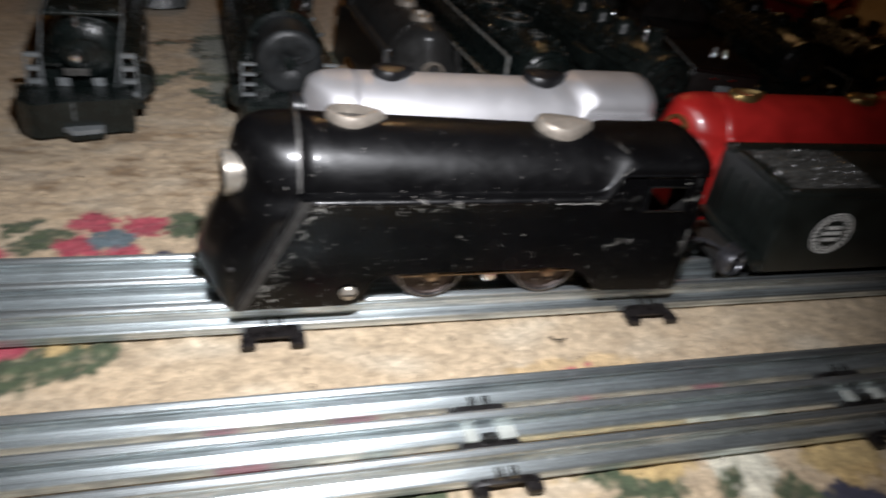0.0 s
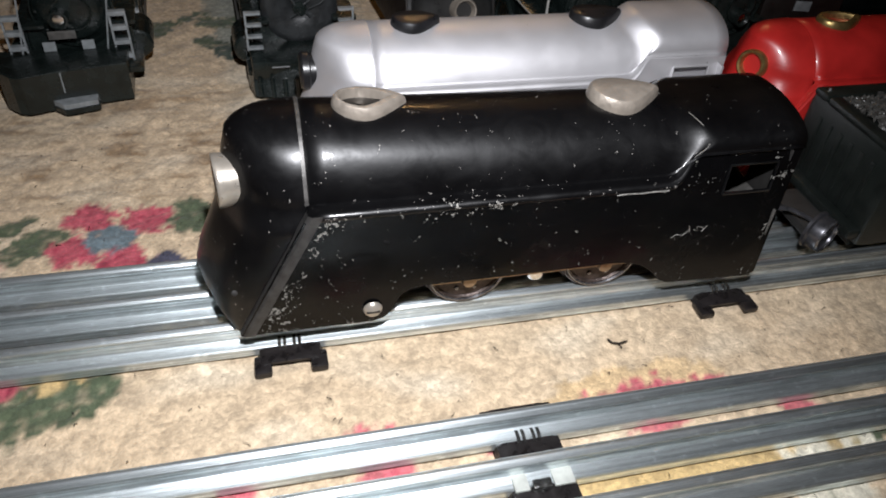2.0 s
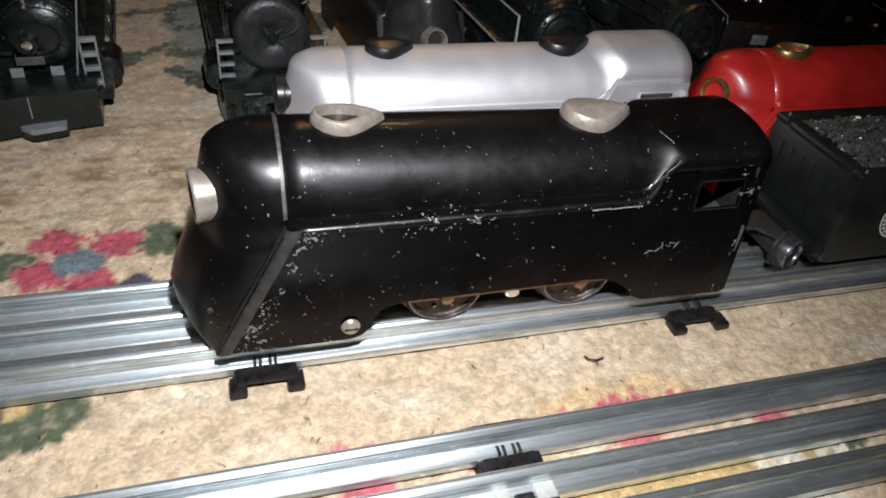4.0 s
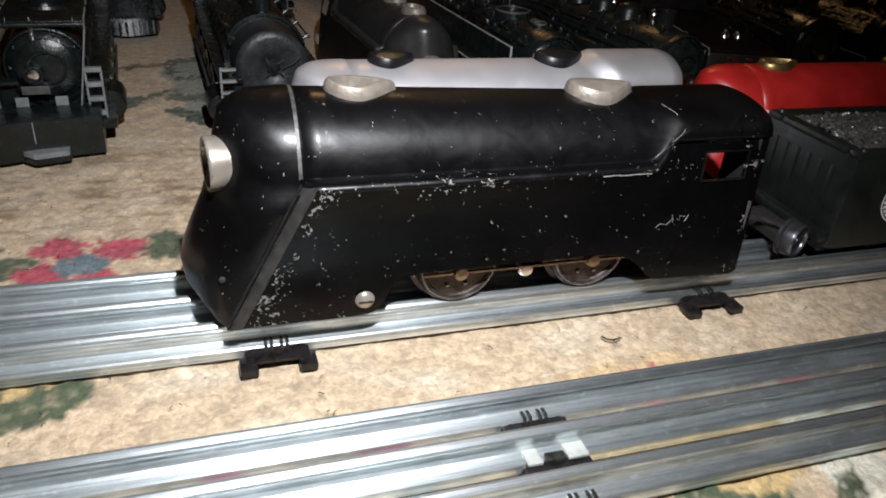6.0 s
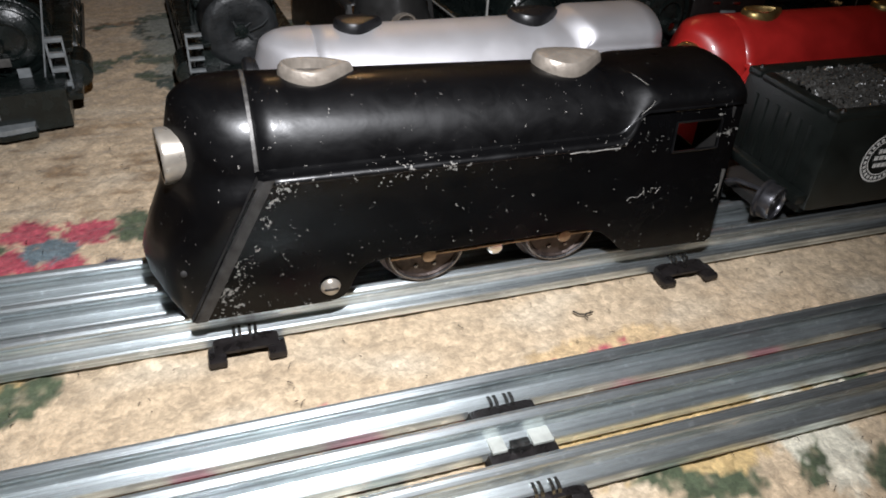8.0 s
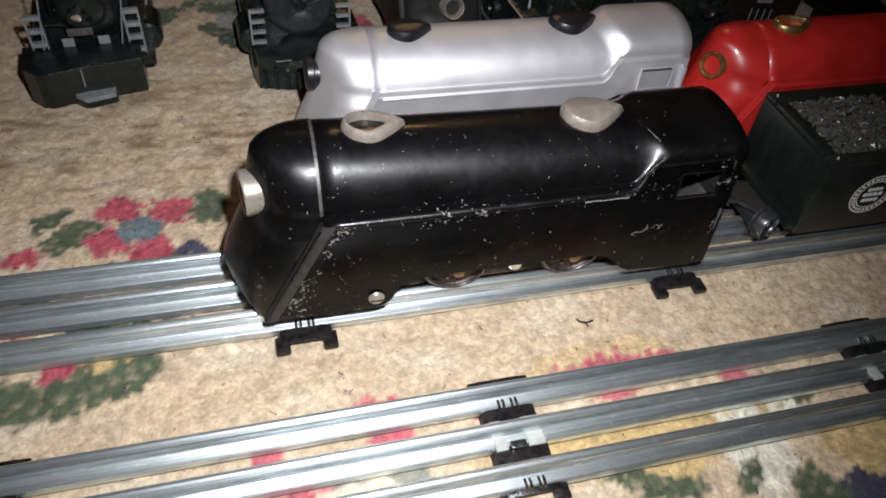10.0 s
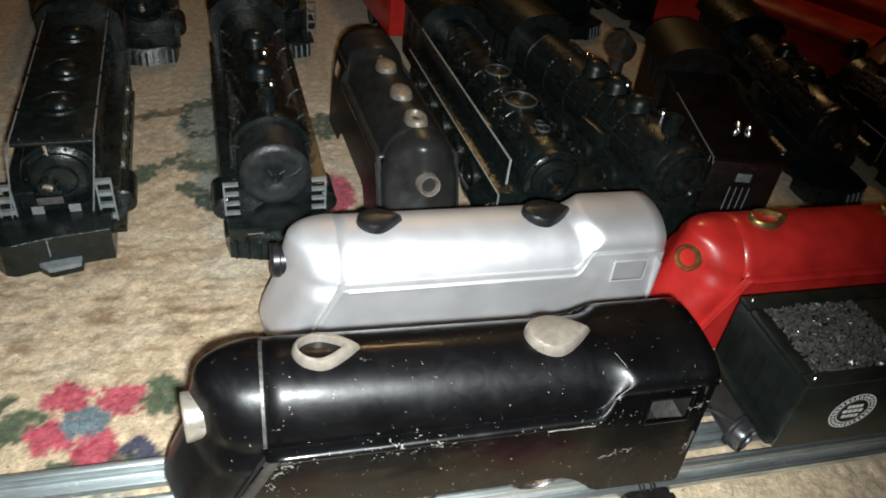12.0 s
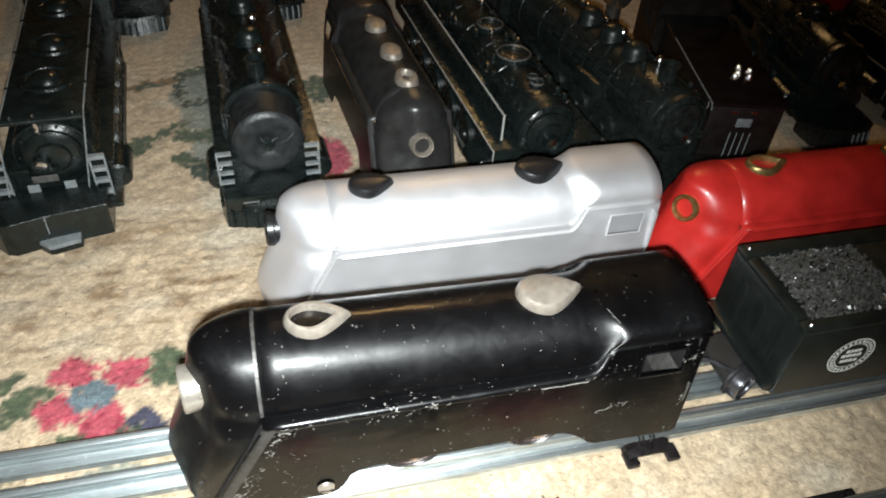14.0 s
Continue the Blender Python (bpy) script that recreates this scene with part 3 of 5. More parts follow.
def rail_section():
    half = [(0.0000, RAIL_TOP), (0.0009, RAIL_TOP - 0.0002), (0.0016, RAIL_TOP - 0.0009), (0.0018, RAIL_TOP - 0.0017), (0.0014, RAIL_TOP - 0.0026), (0.0007, RAIL_TOP - 0.0034), (0.0006, 0.0062), (0.0010, 0.0052),
            (0.0022, 0.0046), (0.0043, 0.0042), (0.0047, 0.0037), (0.0048, 0.0024), (0.0049, 0.0009), (0.0047, 0.0007)]
    return half + [(-a, b) for a, b in half[::-1]][:-1]


def rail(x0, x1, y, parent):
    bm = bmesh.new()
    sec = rail_section()
    n = 24
    loft(bm, [[(x0 + (x1 - x0) * k / n, y + a, b) for a, b in sec] for k in range(n + 1)], closed=True, cap=True)
    return part("rail", bm, RAIL_TIN, parent, angle=25)


def tie(x, y0, y1, parent, wide=0.0195):
    """A pressed channel with splayed feet at its ends and tabs gripping the rails."""
    bm = bmesh.new()
    h, s = wide / 2, 0.0022
    sec = [(-h - 0.0008, 0.0002), (-h, 0.0030), (-h + s, 0.0037), (h - s, 0.0037), (h, 0.0030), (h + 0.0008, 0.0002), (h - 0.0006, 0.0002), (h - 0.0014, 0.0026), (-h + 0.0014, 0.0026), (-h + 0.0006, 0.0002)]
    rows = []
    for f in (0, 0.03, 0.97, 1):
        e = 0.6 if f in (0, 1) else 1.0
        rows.append([(x + a, y0 + (y1 - y0) * f, b * (1 if b < 0.001 else e ** 0.3)) for a, b in sec])
    loft(bm, rows, closed=True, cap=True)
    t = part("tie", bm, TIE_BLACK, parent, angle=25)
    for y in (y0, y1):
        d = -1 if y == y0 else 1
        for sx in (-1, 1):
            bm = box(bmesh.new(), x + sx * (h - 0.0008) - 0.0028, x + sx * (h - 0.0008) + 0.0028, min(y - d * 0.004, y + d * (0.0036 if d < 0 else 0.0005)), max(y - d * 0.004, y + d * (0.0036 if d < 0 else 0.0005)), 0.0, 0.0026, 0.0009)
            part("foot", bm, TIE_BLACK, t)
    return t


def clip(x, y, parent, mat):
    """Two pairs of bent lugs of the tie that grip the rail's foot."""
    out = None
    for s in (-1, 1):
        for o in (-0.0024, 0.0024):
            bm = bmesh.new()
            for dx in (-0.0013, 0.0004):
                loft(bm, [[(x + o + dx + w, y + s * p, z) for w in (0.0, 0.0010)] + [(x + o + dx + w, y + s * (p + 0.0006), z - 0.0003) for w in (0.0010, 0.0)] for p, z in ((0.0052, 0.0008), (0.0053, 0.0042), (0.0047, 0.0054), (0.0032, 0.0055), (0.0020, 0.0053))], closed=True, cap=True)
            out = part("tab", bm, mat, parent)
    return out


def track(name, y, half, x0, x1, ties, label, reach=0.0275):
    t = thing(name, label, "toy track", m=pose(0, 0, 0))
    for o in (-half, 0, half):
        rail(x0, x1, y + o, t)
    for x in ties:
        tie(x, y - reach, y + reach + 0.0012, t)
        for o in (-half, half):
            clip(x, y + o, t, TAB_BLACK)
        for x0, x1 in ((-0.0092, -0.0048), (0.0026, 0.0088)):
            part("insulator", box(bmesh.new(), x + x0, x + x1, y - 0.0062, y + 0.0052, 0.0042, 0.0052, 0.0003), INSULATOR, t)
        part("tab", box(bmesh.new(), x - 0.0040, x + 0.0018, y - 0.0066, y - 0.0036, 0.0028, 0.0060, 0.0006), TAB_BLACK, t)
    return t


track("toy_track", 0.001, 0.0165, -0.62, 0.95, [0.023 + 0.158 * k for k in range(-4, 6)], "three-rail tin toy track with black ties on carpet")
track("toy_track", -0.0805, 0.0155, -0.62, 0.95, [-0.081, 0.0895] + [0.0895 + 0.1535 * k for k in (-4, -3, -2, 1, 2, 3, 4, 5)], "empty three-rail tin toy track with black ties", 0.0222)

# ---------------------------------------------------------------- tender
tender = thing("toy_tender", "black toy coal tender with a round white emblem, coupled behind", "toy tender", m=pose(0.2360, 0.0040, 0.0))
bm = bmesh.new()
box(bm, 0, 0.150, -0.0220, 0.0300, 0.0150, 0.0545, 0.0036)
part("body", bm, TENDER_BLACK, tender)
bm = bmesh.new()
for y0, y1, x0, x1 in ((-0.0220, -0.0155, 0, 0.150), (0.0212, 0.0300, 0, 0.150), (-0.0155, 0.0212, 0, 0.0062), (-0.0155, 0.0212, 0.053, 0.150)):
    box(bm, x0 + 0.0004, x1, y0 + 0.0004, y1 - 0.0004, 0.0530, 0.0562, 0.0012)
part("rim", bm, TENDER_BLACK, tender)
bm = bmesh.new()
rng = random.Random(7)
for k in range(1900):
    cx, cy = rng.uniform(0.0070, 0.052), rng.uniform(-0.0150, 0.0208)
    cz = 0.0548 + 0.0016 * math.sin(math.pi * (cy + 0.0150) / 0.0396) + rng.uniform(-0.0004, 0.0006)
    r = rng.uniform(0.0005, 0.0010) if k % 8 else rng.uniform(0.0011, 0.0018)
    mm = Matrix.Translation((cx, cy, cz)) @ Euler((rng.uniform(0, 6), rng.uniform(0, 6), rng.uniform(0, 6))).to_matrix().to_4x4()
    vs = [bm.verts.new(mm @ Vector(p) ) for p in ((r, 0, -r * 0.5), (-r * 0.6, r * 0.9, -r * 0.4), (-r * 0.7, -r * 0.8, -r * 0.5), (0.1 * r, 0.2 * r, r), (r * 0.7, r * 0.7, r * 0.3))]
    for f in ((0, 2, 1), (0, 1, 4), (1, 3, 4), (0, 4, 3), (0, 3, 2), (1, 2, 3)):
        bm.faces.new([vs[i] for i in f])
tagged(part("coal", bm, COAL, tender, "glittering black coal load", smooth=False), kind="stuff")
bm = bmesh.new()
box(bm, 0.002, 0.148, -0.0170, 0.0170, 0.0120, 0.0175, 0.0010)
part("underframe", bm, TENDER_BLACK, tender)
for x in (-0.0095, 0.030, 0.105, 0.135):
    for y in (-0.0165, 0.0223):
        w = wheel(tender, x, y, 0.0178, 0.0070, WHEEL_DARK)
        if x < 0:  # the leading pair is swivelled
            w.matrix_local = Matrix.Translation((x, y, 0)) @ Matrix.Rotation(radians(22), 4, "Z") @ Matrix.Translation((-x, -y, 0))
            part("tyre_lip", lathe(bmesh.new(), [(0.0058, 0.0002), (0.0061, 0.0008), (0.0066, 0.0008), (0.0069, 0.0001)], Matrix.Translation((x, y, 0.0178)) @ Matrix.Rotation(radians(90), 4, "X"), 28), WHEEL_BRIGHT, w)
bm = bmesh.new()
box(bm, -0.016, 0.040, -0.0128, 0.0128, 0.0150, 0.0190, 0.0008)
part("truck", bm, DARK_IN, tender)
part("front_sill", box(bmesh.new(), -0.0042, 0.0030, -0.0205, 0.0285, 0.0185, 0.0228, 0.0014), TENDER_BLACK, tender)
for y in (-0.0188, 0.0262):
    part("corner_pin", lathe(bmesh.new(), [(0.0013, -0.002), (0.0013, 0.0006), (0.0007, 0.0013), (0, 0.0014)], Matrix.Translation((0.0042, y, 0.0560)), 12), STEEL, tender)
bm = tube(bmesh.new(), [(-0.048, 0.000, 0.0190), (-0.036, 0.002, 0.0205), (-0.020, -0.004, 0.0230), (-0.014, -0.009, 0.0215), (-0.010, -0.012, 0.0195)], 0.0009)
part("drawbar", bm, WHEEL_DARK, tender)


def ring(cx, cz, r0, r1, y, n=40):
    bm = bmesh.new()
    loft(bm, [[(cx + r * math.cos(2 * math.pi * k / n), y, cz + r * math.sin(2 * math.pi * k / n)) for k in range(n)] for r in (r0, r1)], closed=True)
    return bm


for k in range(6):
    y = -0.0120 + 0.0064 * k
    part("front_rib", box(bmesh.new(), -0.0006, 0.0010, y - 0.0011, y + 0.0011, 0.0235, 0.0480, 0.0005), TENDER_BLACK, tender)
EX, EZ = 0.0297, 0.0362
emblem = part("emblem", ring(EX, EZ, 0.0098, 0.0105, -0.02225), DECAL, tender, "round white printed emblem")
part("inner_ring", ring(EX, EZ, 0.0070, 0.0075, -0.02225), DECAL, emblem)
for k in range(26):
    a = 2 * math.pi * k / 26
    bm = bmesh.new()
    mm = Matrix.Translation((EX, -0.02225, EZ)) @ Matrix.Rotation(a, 4, "Y")
    box(bm, -0.0006, 0.0006, -0.0001, 0.0, 0.0080, 0.0093, 0, mm)
    part("print_bar", bm, DECAL, emblem, smooth=False)
for z, w in ((0.0030, 0.0038), (0.0002, 0.0050), (-0.0030, 0.0042)):
    for k in range(4):
        bm = bmesh.new()
        x = EX - w + 2 * w * (k + 0.1) / 4
        box(bm, x, x + 2 * w * 0.8 / 4, -0.02235, -0.02225, EZ + z - 0.0009, EZ + z + 0.0009)
        part("print_bar", bm, DECAL, emblem, smooth=False)

# ---------------------------------------------------------------- locomotives of the back row (front towards -y)


def back_loco(name, label, m, length=0.25, mat=None, boiler_r=0.019, boiler_z=0.040, face_y=0.030, board=0.024, board_z=0.030, steps=True, rails=False, stack=True, domes=(0.075, 0.115),
              pilot="wedge", lamp_z=0.034, cab=True, trim=False, piping=False, wheels=True, step_x=0.0265, hood=(0.0575, 0.0245), side=None, flat_hood=False, trim_low=0.008, hatches=(), top_valves=(), pilot_x=0.0, drum=0.0, front_x=0.0):
    cage = 0.0265 if drum else 0.021
    mat = mat or LOCO_BLACK
    t = thing(name, label, "toy locomotive", "locomotives standing in a row", m)
    lay = Matrix.Translation((0, 0, boiler_z)) @ Matrix.Rotation(radians(-90), 4, "X")
    cab_y = length - 0.055 if cab else length
    # boiler with a stepped smokebox
    bm = lathe(bmesh.new(), [(0, face_y - 0.0005), (boiler_r * 0.55, face_y - 0.001), (boiler_r * 0.88, face_y + 0.0015), (boiler_r * 0.96, face_y + 0.004), (boiler_r, face_y + 0.006), (boiler_r, face_y + 0.040), (boiler_r * 0.96, face_y + 0.042),
                             (boiler_r * 0.96, cab_y + 0.002), (0, cab_y + 0.002)], lay, 32)
    if drum:
        # a narrower smokebox drum stands out before the flared boiler ring
        bm.free()
        f, d, r = face_y, face_y + 0.027, boiler_r
        bm = lathe(bmesh.new(), [(0, d + 0.003), (drum * 0.97, d + 0.003), (drum * 0.98, d + 0.0006), (r * 0.90, d + 0.0006), (r * 0.93, d - 0.0010), (r * 0.99, d - 0.0010), (r, d), (r, d + 0.010), (r * 0.95, d + 0.012), (r * 0.95, cab_y + 0.002), (0, cab_y + 0.002)], lay, 40)
        part("boiler", bm, mat, t)
        bm = lathe(bmesh.new(), [(0, f + 0.0010), (drum * 0.30, f + 0.0008), (drum * 0.34, f + 0.0002), (drum * 0.80, f), (drum * 0.92, f + 0.0006), (drum, f + 0.0022), (drum, f + 0.030)], lay, 40)
        door = part("smokebox_drum", bm, DRUM_GREY, t, "dull dark grey smokebox drum")
        bm = lathe(bmesh.new(), [(0.0, f - 0.0022), (0.0012, f - 0.0020), (0.0015, f - 0.0010), (0.0034, f - 0.0008), (0.0036, f + 0.0012)], lay, 16)
        part("hub", bm, mat, door)
        for a in (0.5, 2.2, 3.9, 5.4):
            part("hinge_bar", tube(bmesh.new(), [lay @ Vector((0.003 * math.cos(a), 0.003 * math.sin(a), f - 0.0008)), lay @ Vector((0.0065 * math.cos(a + 0.2), 0.0065 * math.sin(a + 0.2), f - 0.0004))], 0.0006, 6), PLASTIC_GREY, door)
        part("hose", tube(bmesh.new(), [lay @ Vector((0.004, 0.000, f - 0.001)), lay @ Vector((0.010, -0.003, f - 0.002)), lay @ Vector((0.0135, -0.0055, f - 0.0006))], 0.0005, 6), PLASTIC_GREY, door)
        bm = box(bmesh.new(), -board + 0.001, board - 0.001, 0.002, face_y + 0.004, 0.0100, 0.0190, 0.0012)
        part("deck_block", bm, mat, t)
        for x in (-0.013, 0.013):
            part("grab_rail", tube(bmesh.new(), [(x - 0.004, 0.0012, 0.0165), (x - 0.004, -0.0006, 0.0172), (x + 0.004, -0.0006, 0.0172), (x + 0.004, 0.0012, 0.0165)], 0.0004, 6), PLASTIC_GREY, t)
    else:
        part("boiler", bm, mat, t)
        bm = lathe(bmesh.new(), [(boiler_r * 0.72, face_y + 0.001), (boiler_r * 0.72, face_y - 0.0018), (boiler_r * 0.60, face_y - 0.0030), (boiler_r * 0.2, face_y - 0.0038), (0, face_y - 0.0040)], lay, 28)
        door = part("smokebox_door", bm, mat, t)
        for f in (0.97, 0.45):
            bm = lathe(bmesh.new(), [(boiler_r * f - 0.0011, face_y + 0.002), (boiler_r * f - 0.0008, face_y - 0.0046 * (f < 0.9) - 0.0004), (boiler_r * f, face_y - 0.0050 * (f < 0.9) - 0.0002), (boiler_r * f + 0.0003, face_y + 0.003)], lay, 32)
            part("ring", bm, mat, door)
        for k in range(10):
            a = 2 * math.pi * k / 10
            bm = lathe(bmesh.new(), [(0, -0.0012), (0.0008, -0.0008), (0.0010, 0.0004)], lay @ Matrix.Translation((boiler_r * 0.84 * math.cos(a), boiler_r * 0.84 * math.sin(a), face_y)), 6)
            part("bolt", bm, mat, door)
        # headlamp
        lm = Matrix.Translation((1.4 * front_x, 0, lamp_z)) @ Matrix.Rotation(radians(-90), 4, "X")
        bm = lathe(bmesh.new(), [(0.0, face_y - 0.0075), (0.0026, face_y - 0.0075), (0.0036, face_y - 0.0090), (0.0044, face_y - 0.0088), (0.0044, face_y + 0.001)], lm, 20)
        hl = part("headlamp", bm, mat, t)
        bm = lathe(bmesh.new(), [(0, face_y - 0.0079), (0.0016, face_y - 0.0079), (0.0024, face_y - 0.0077)], lm, 14)
        part("lens", bm, STEEL, hl)
    # bands round the boiler
    for y in np.arange(face_y + 0.05, cab_y - 0.01, 0.028) if piping else ():
        bm = lathe(bmesh.new(), [(boiler_r * 0.955, y - 0.0010), (boiler_r * 0.985, y - 0.0006), (boiler_r * 0.985, y + 0.0006), (boiler_r * 0.955, y + 0.0010)], lay, 28)
        part("boiler_band", bm, mat, t)
    top = boiler_z + boiler_r
    if stack:
        bm = lathe(bmesh.new(), [(0.0058, -0.004), (0.0052, 0.002), (0.0050, 0.008), (0.0058, 0.0095), (0.0058, 0.0105), (0.0042, 0.0105), (0.0038, 0.004), (0, 0.003)], Matrix.Translation((0, face_y + (0.036 if drum else 0.020), top - 0.001)), 22)
        part("chimney", bm, mat, t)
    for y in domes:
        bm = lathe(bmesh.new(), [(0.0102, -0.005), (0.0082, 0.0), (0.0076, 0.004), (0.0066, 0.0066), (0.0040, 0.0082), (0, 0.0086)], Matrix.Translation((0, y, top - 0.001)), 24)
        part("dome", bm, mat, t)
    for y in top_valves:
        bm = lathe(bmesh.new(), [(0.0024, -0.003), (0.0024, 0.003), (0.0030, 0.0036), (0.0026, 0.0056), (0.0012, 0.0068), (0, 0.0070)], Matrix.Translation((0.004, y, top)), 14)
        part("valve", bm, STEEL, t)
    for y, r in hatches:
        bm = lathe(bmesh.new(), [(r, -0.006), (r, 0.0022), (r * 0.94, 0.0028), (r * 0.86, 0.0026), (r * 0.84, 0.0012), (r * 0.3, 0.0014), (0, 0.0020)], Matrix.Translation((0, y, top - 0.001)), 28)
        hb = part("hatch", bm, mat, t)
        bm = lathe(bmesh.new(), [(r * 1.0, 0.0022), (r * 0.99, 0.0030), (r * 0.93, 0.0032), (r * 0.91, 0.0026)], Matrix.Translation((0, y, top - 0.001)), 28)
        part("hatch_rim", bm, EDGE_METAL, hb)
    # running boards, valance, frame
    for s in (-1, 1):
        bm = box(bmesh.new(), min(s * board, s * boiler_r * 0.7), max(s * board, s * boiler_r * 0.7), face_y - 0.004, cab_y, board_z - 0.0012, board_z + 0.0006, 0.0003)
        rb = part("running_board", bm, mat, t)
        if trim and s < 0:
            bm = box(bmesh.new(), s * board - 0.0003, s * board + 0.0002, face_y - 0.004, cab_y, board_z + 0.0002, board_z + 0.0009)
            part("trim_line", bm, WHITE_LINE, rb)
            bm = box(bmesh.new(), s * board - 0.0003, s * board + 0.0002, face_y - 0.0046, face_y - 0.0040, trim_low, board_z + 0.0009)
            part("trim_line", bm, WHITE_LINE, rb)
        bm = box(bmesh.new(), s * (board - 0.003) - 0.0008, s * (board - 0.003) + 0.0008, face_y + 0.002, cab_y, 0.010, board_z - 0.001, 0.0004)
        part("valance", bm, mat, t)
        if side and s < 0:
            sx, sz = side
            bm = box(bmesh.new(), s * sx - 0.0006, s * sx + 0.0006, face_y + 0.006, cab_y, board_z, sz, 0.0003)
            sp = part("side_panel", bm, mat, t)
            bm = box(bmesh.new(), s * (sx + 0.0003) - 0.0005, s * (sx + 0.0003) + 0.0005, face_y + 0.006, cab_y, sz, sz + 0.0005)
            part("trim_line", bm, WHITE_LINE, sp)
            bm = box(bmesh.new(), s * (sx + 0.0003) - 0.0005, s * (sx + 0.0003) + 0.0005, face_y + 0.0052, face_y + 0.006, 0.010, sz + 0.0008)
            part("trim_line", bm, WHITE_LINE, sp)
        # cylinder block and main wheels
        bm = lathe(bmesh.new(), [(0, 0.0), (0.0060, 0.0), (0.0072, 0.001), (0.0072, 0.022), (0.0060, 0.023), (0, 0.023)], Matrix.Translation((s * (board - 0.001), face_y + 0.004, 0.0145)) @ Matrix.Rotation(radians(-90), 4, "X"), 18)
        part("cylinder", bm, mat, t)
        if wheels:
            for y in np.arange(face_y + 0.045, cab_y - 0.012, 0.031):
                mm = Matrix.Translation((s * (board - 0.0015), y, 0.0135)) @ Matrix.Rotation(radians(90 * s), 4, "Y")
                bm = lathe(bmesh.new(), [(0, 0.0016), (0.0035, 0.0016), (0.004, 0.0004), (0.0098, 0.0004), (0.0104, 0.0016), (0.0134, 0.0014), (0.0134, -0.003)], mm, 26)
                part("wheel", bm, mat, t)
            bm = box(bmesh.new(), s * (board + 0.0012) - 0.0006, s * (board + 0.0012) + 0.0006, face_y + 0.025, cab_y - 0.02, 0.0085, 0.0110, 0.0003)
            part("side_rod", bm, EDGE_METAL, t)
        if steps:
            lad = new("step_ladder")
            lad.parent = t
            for a in ((-0.0045 if s < 0 else 0.0025,) if drum else (-0.0045, 0.0025)):
                bm = box(bmesh.new(), s * step_x + 0.5 * front_x + a - 0.0005, s * step_x + 0.5 * front_x + a + 0.0005, face_y - 0.0085, face_y - 0.0070, 0.0195 if drum else 0.0115, board_z + 0.0075, 0.0002)
                part("stile", bm, STEP_GREY, lad)
            for k in range(4):
                z = (0.0205 + k * (board_z - 0.0145) / 3) if drum else (0.014 + k * (board_z - 0.0085) / 3)
                bm = box(bmesh.new(), s * step_x + 0.5 * front_x - 0.0048, s * step_x + 0.5 * front_x + 0.0028, face_y - 0.0095, face_y - 0.0062, z, z + (0.0021 if rails else 0.0011), 0.0002)
                part("rung", bm, STEP_GREY, lad)
        if rails:
            bm = tube(bmesh.new(), [(s * hood[1] - 0.0030 + front_x, face_y - 0.009, 0.012), (s * (hood[1] + 0.0005), face_y - 0.009, hood[0] - 0.001), (s * (hood[1] + 0.0002), face_y + 0.002, hood[0] + 0.0012), (s * hood[1], face_y + 0.06, hood[0] + 0.0012), (s * hood[1], cab_y, hood[0] + 0.0012)], 0.00045, 6)
            hr = part("handrail", bm, STEP_GREY, t)
            for y in np.arange(face_y + 0.03, cab_y, 0.04):
                part("stanchion", lathe(bmesh.new(), [(0.0009, -0.001), (0.0009, 0.0022), (0.0, 0.0026)], Matrix.Translation((s * hood[1], y, hood[0])), 8), mat, hr)
        else:
            bm = tube(bmesh.new(), [(s * boiler_r * 0.9, face_y + 0.008, boiler_z + boiler_r * 0.62), (s * boiler_r * 0.9, cab_y, boiler_z + boiler_r * 0.62)], 0.0005, 6)
            part("handrail", bm, mat, t)
            for y in np.arange(face_y + 0.012, cab_y, 0.03):
                bm = lathe(bmesh.new(), [(0, 0.0012), (0.0009, 0.0008), (0.0009, -0.003)], Matrix.Translation((s * boiler_r * 0.9, y, boiler_z + boiler_r * 0.62)) @ Matrix.Rotation(radians(60 * s), 4, "Y"), 8)
                part("stanchion", bm, STEEL if piping else mat, t)
    if flat_hood:
        bm = box(bmesh.new(), -hood[1], hood[1], face_y - 0.004, cab_y, board_z - 0.0010, board_z + 0.0012, 0.0003)
        fh = part("hood", bm, HOOD_BLACK, t)
        for k in range(5):
            x, y = 0.006 + 0.003 * ((k * 37) % 5 - 2), face_y + 0.020 + 0.004 * ((k * 23) % 4)
            bm = lathe(bmesh.new(), [(0.0026, 0.0), (0.0022, 0.0022), (0.0013, 0.0040), (0, 0.0046)], Matrix.Translation((x, y, board_z)), 12)
            part("valve", bm, STEEL, fh)
        ay = face_y - 0.0105
        # pale grey line along the hood's left edge and down its front corner
        part("grey_edge", tube(bmesh.new(), [(-hood[1] - 0.0002, face_y + 0.072, board_z + 0.0011), (-hood[1] - 0.0002, ay - 0.0004, board_z + 0.0011), (-hood[1] + 0.0004, ay - 0.0010, board_z - 0.0030)], 0.00045, 6), STEP_GREY, fh)
        part("front_apron", box(bmesh.new(), -hood[1] + 0.0006, hood[1] - 0.0006, ay, face_y - 0.004, 0.0130, board_z - 0.0012, 0.0015), mat, t)
        part("hood_lip", box(bmesh.new(), -hood[1], hood[1], ay - 0.0008, face_y - 0.0042, board_z - 0.0011, board_z + 0.0010, 0.0004), HOOD_BLACK, fh)
        bm = box(bmesh.new(), -0.0045, 0.0045, ay - 0.0008, ay, board_z - 0.0140, board_z - 0.0085, 0.0002)
        part("number_plate", bm, STEP_GREY, t)
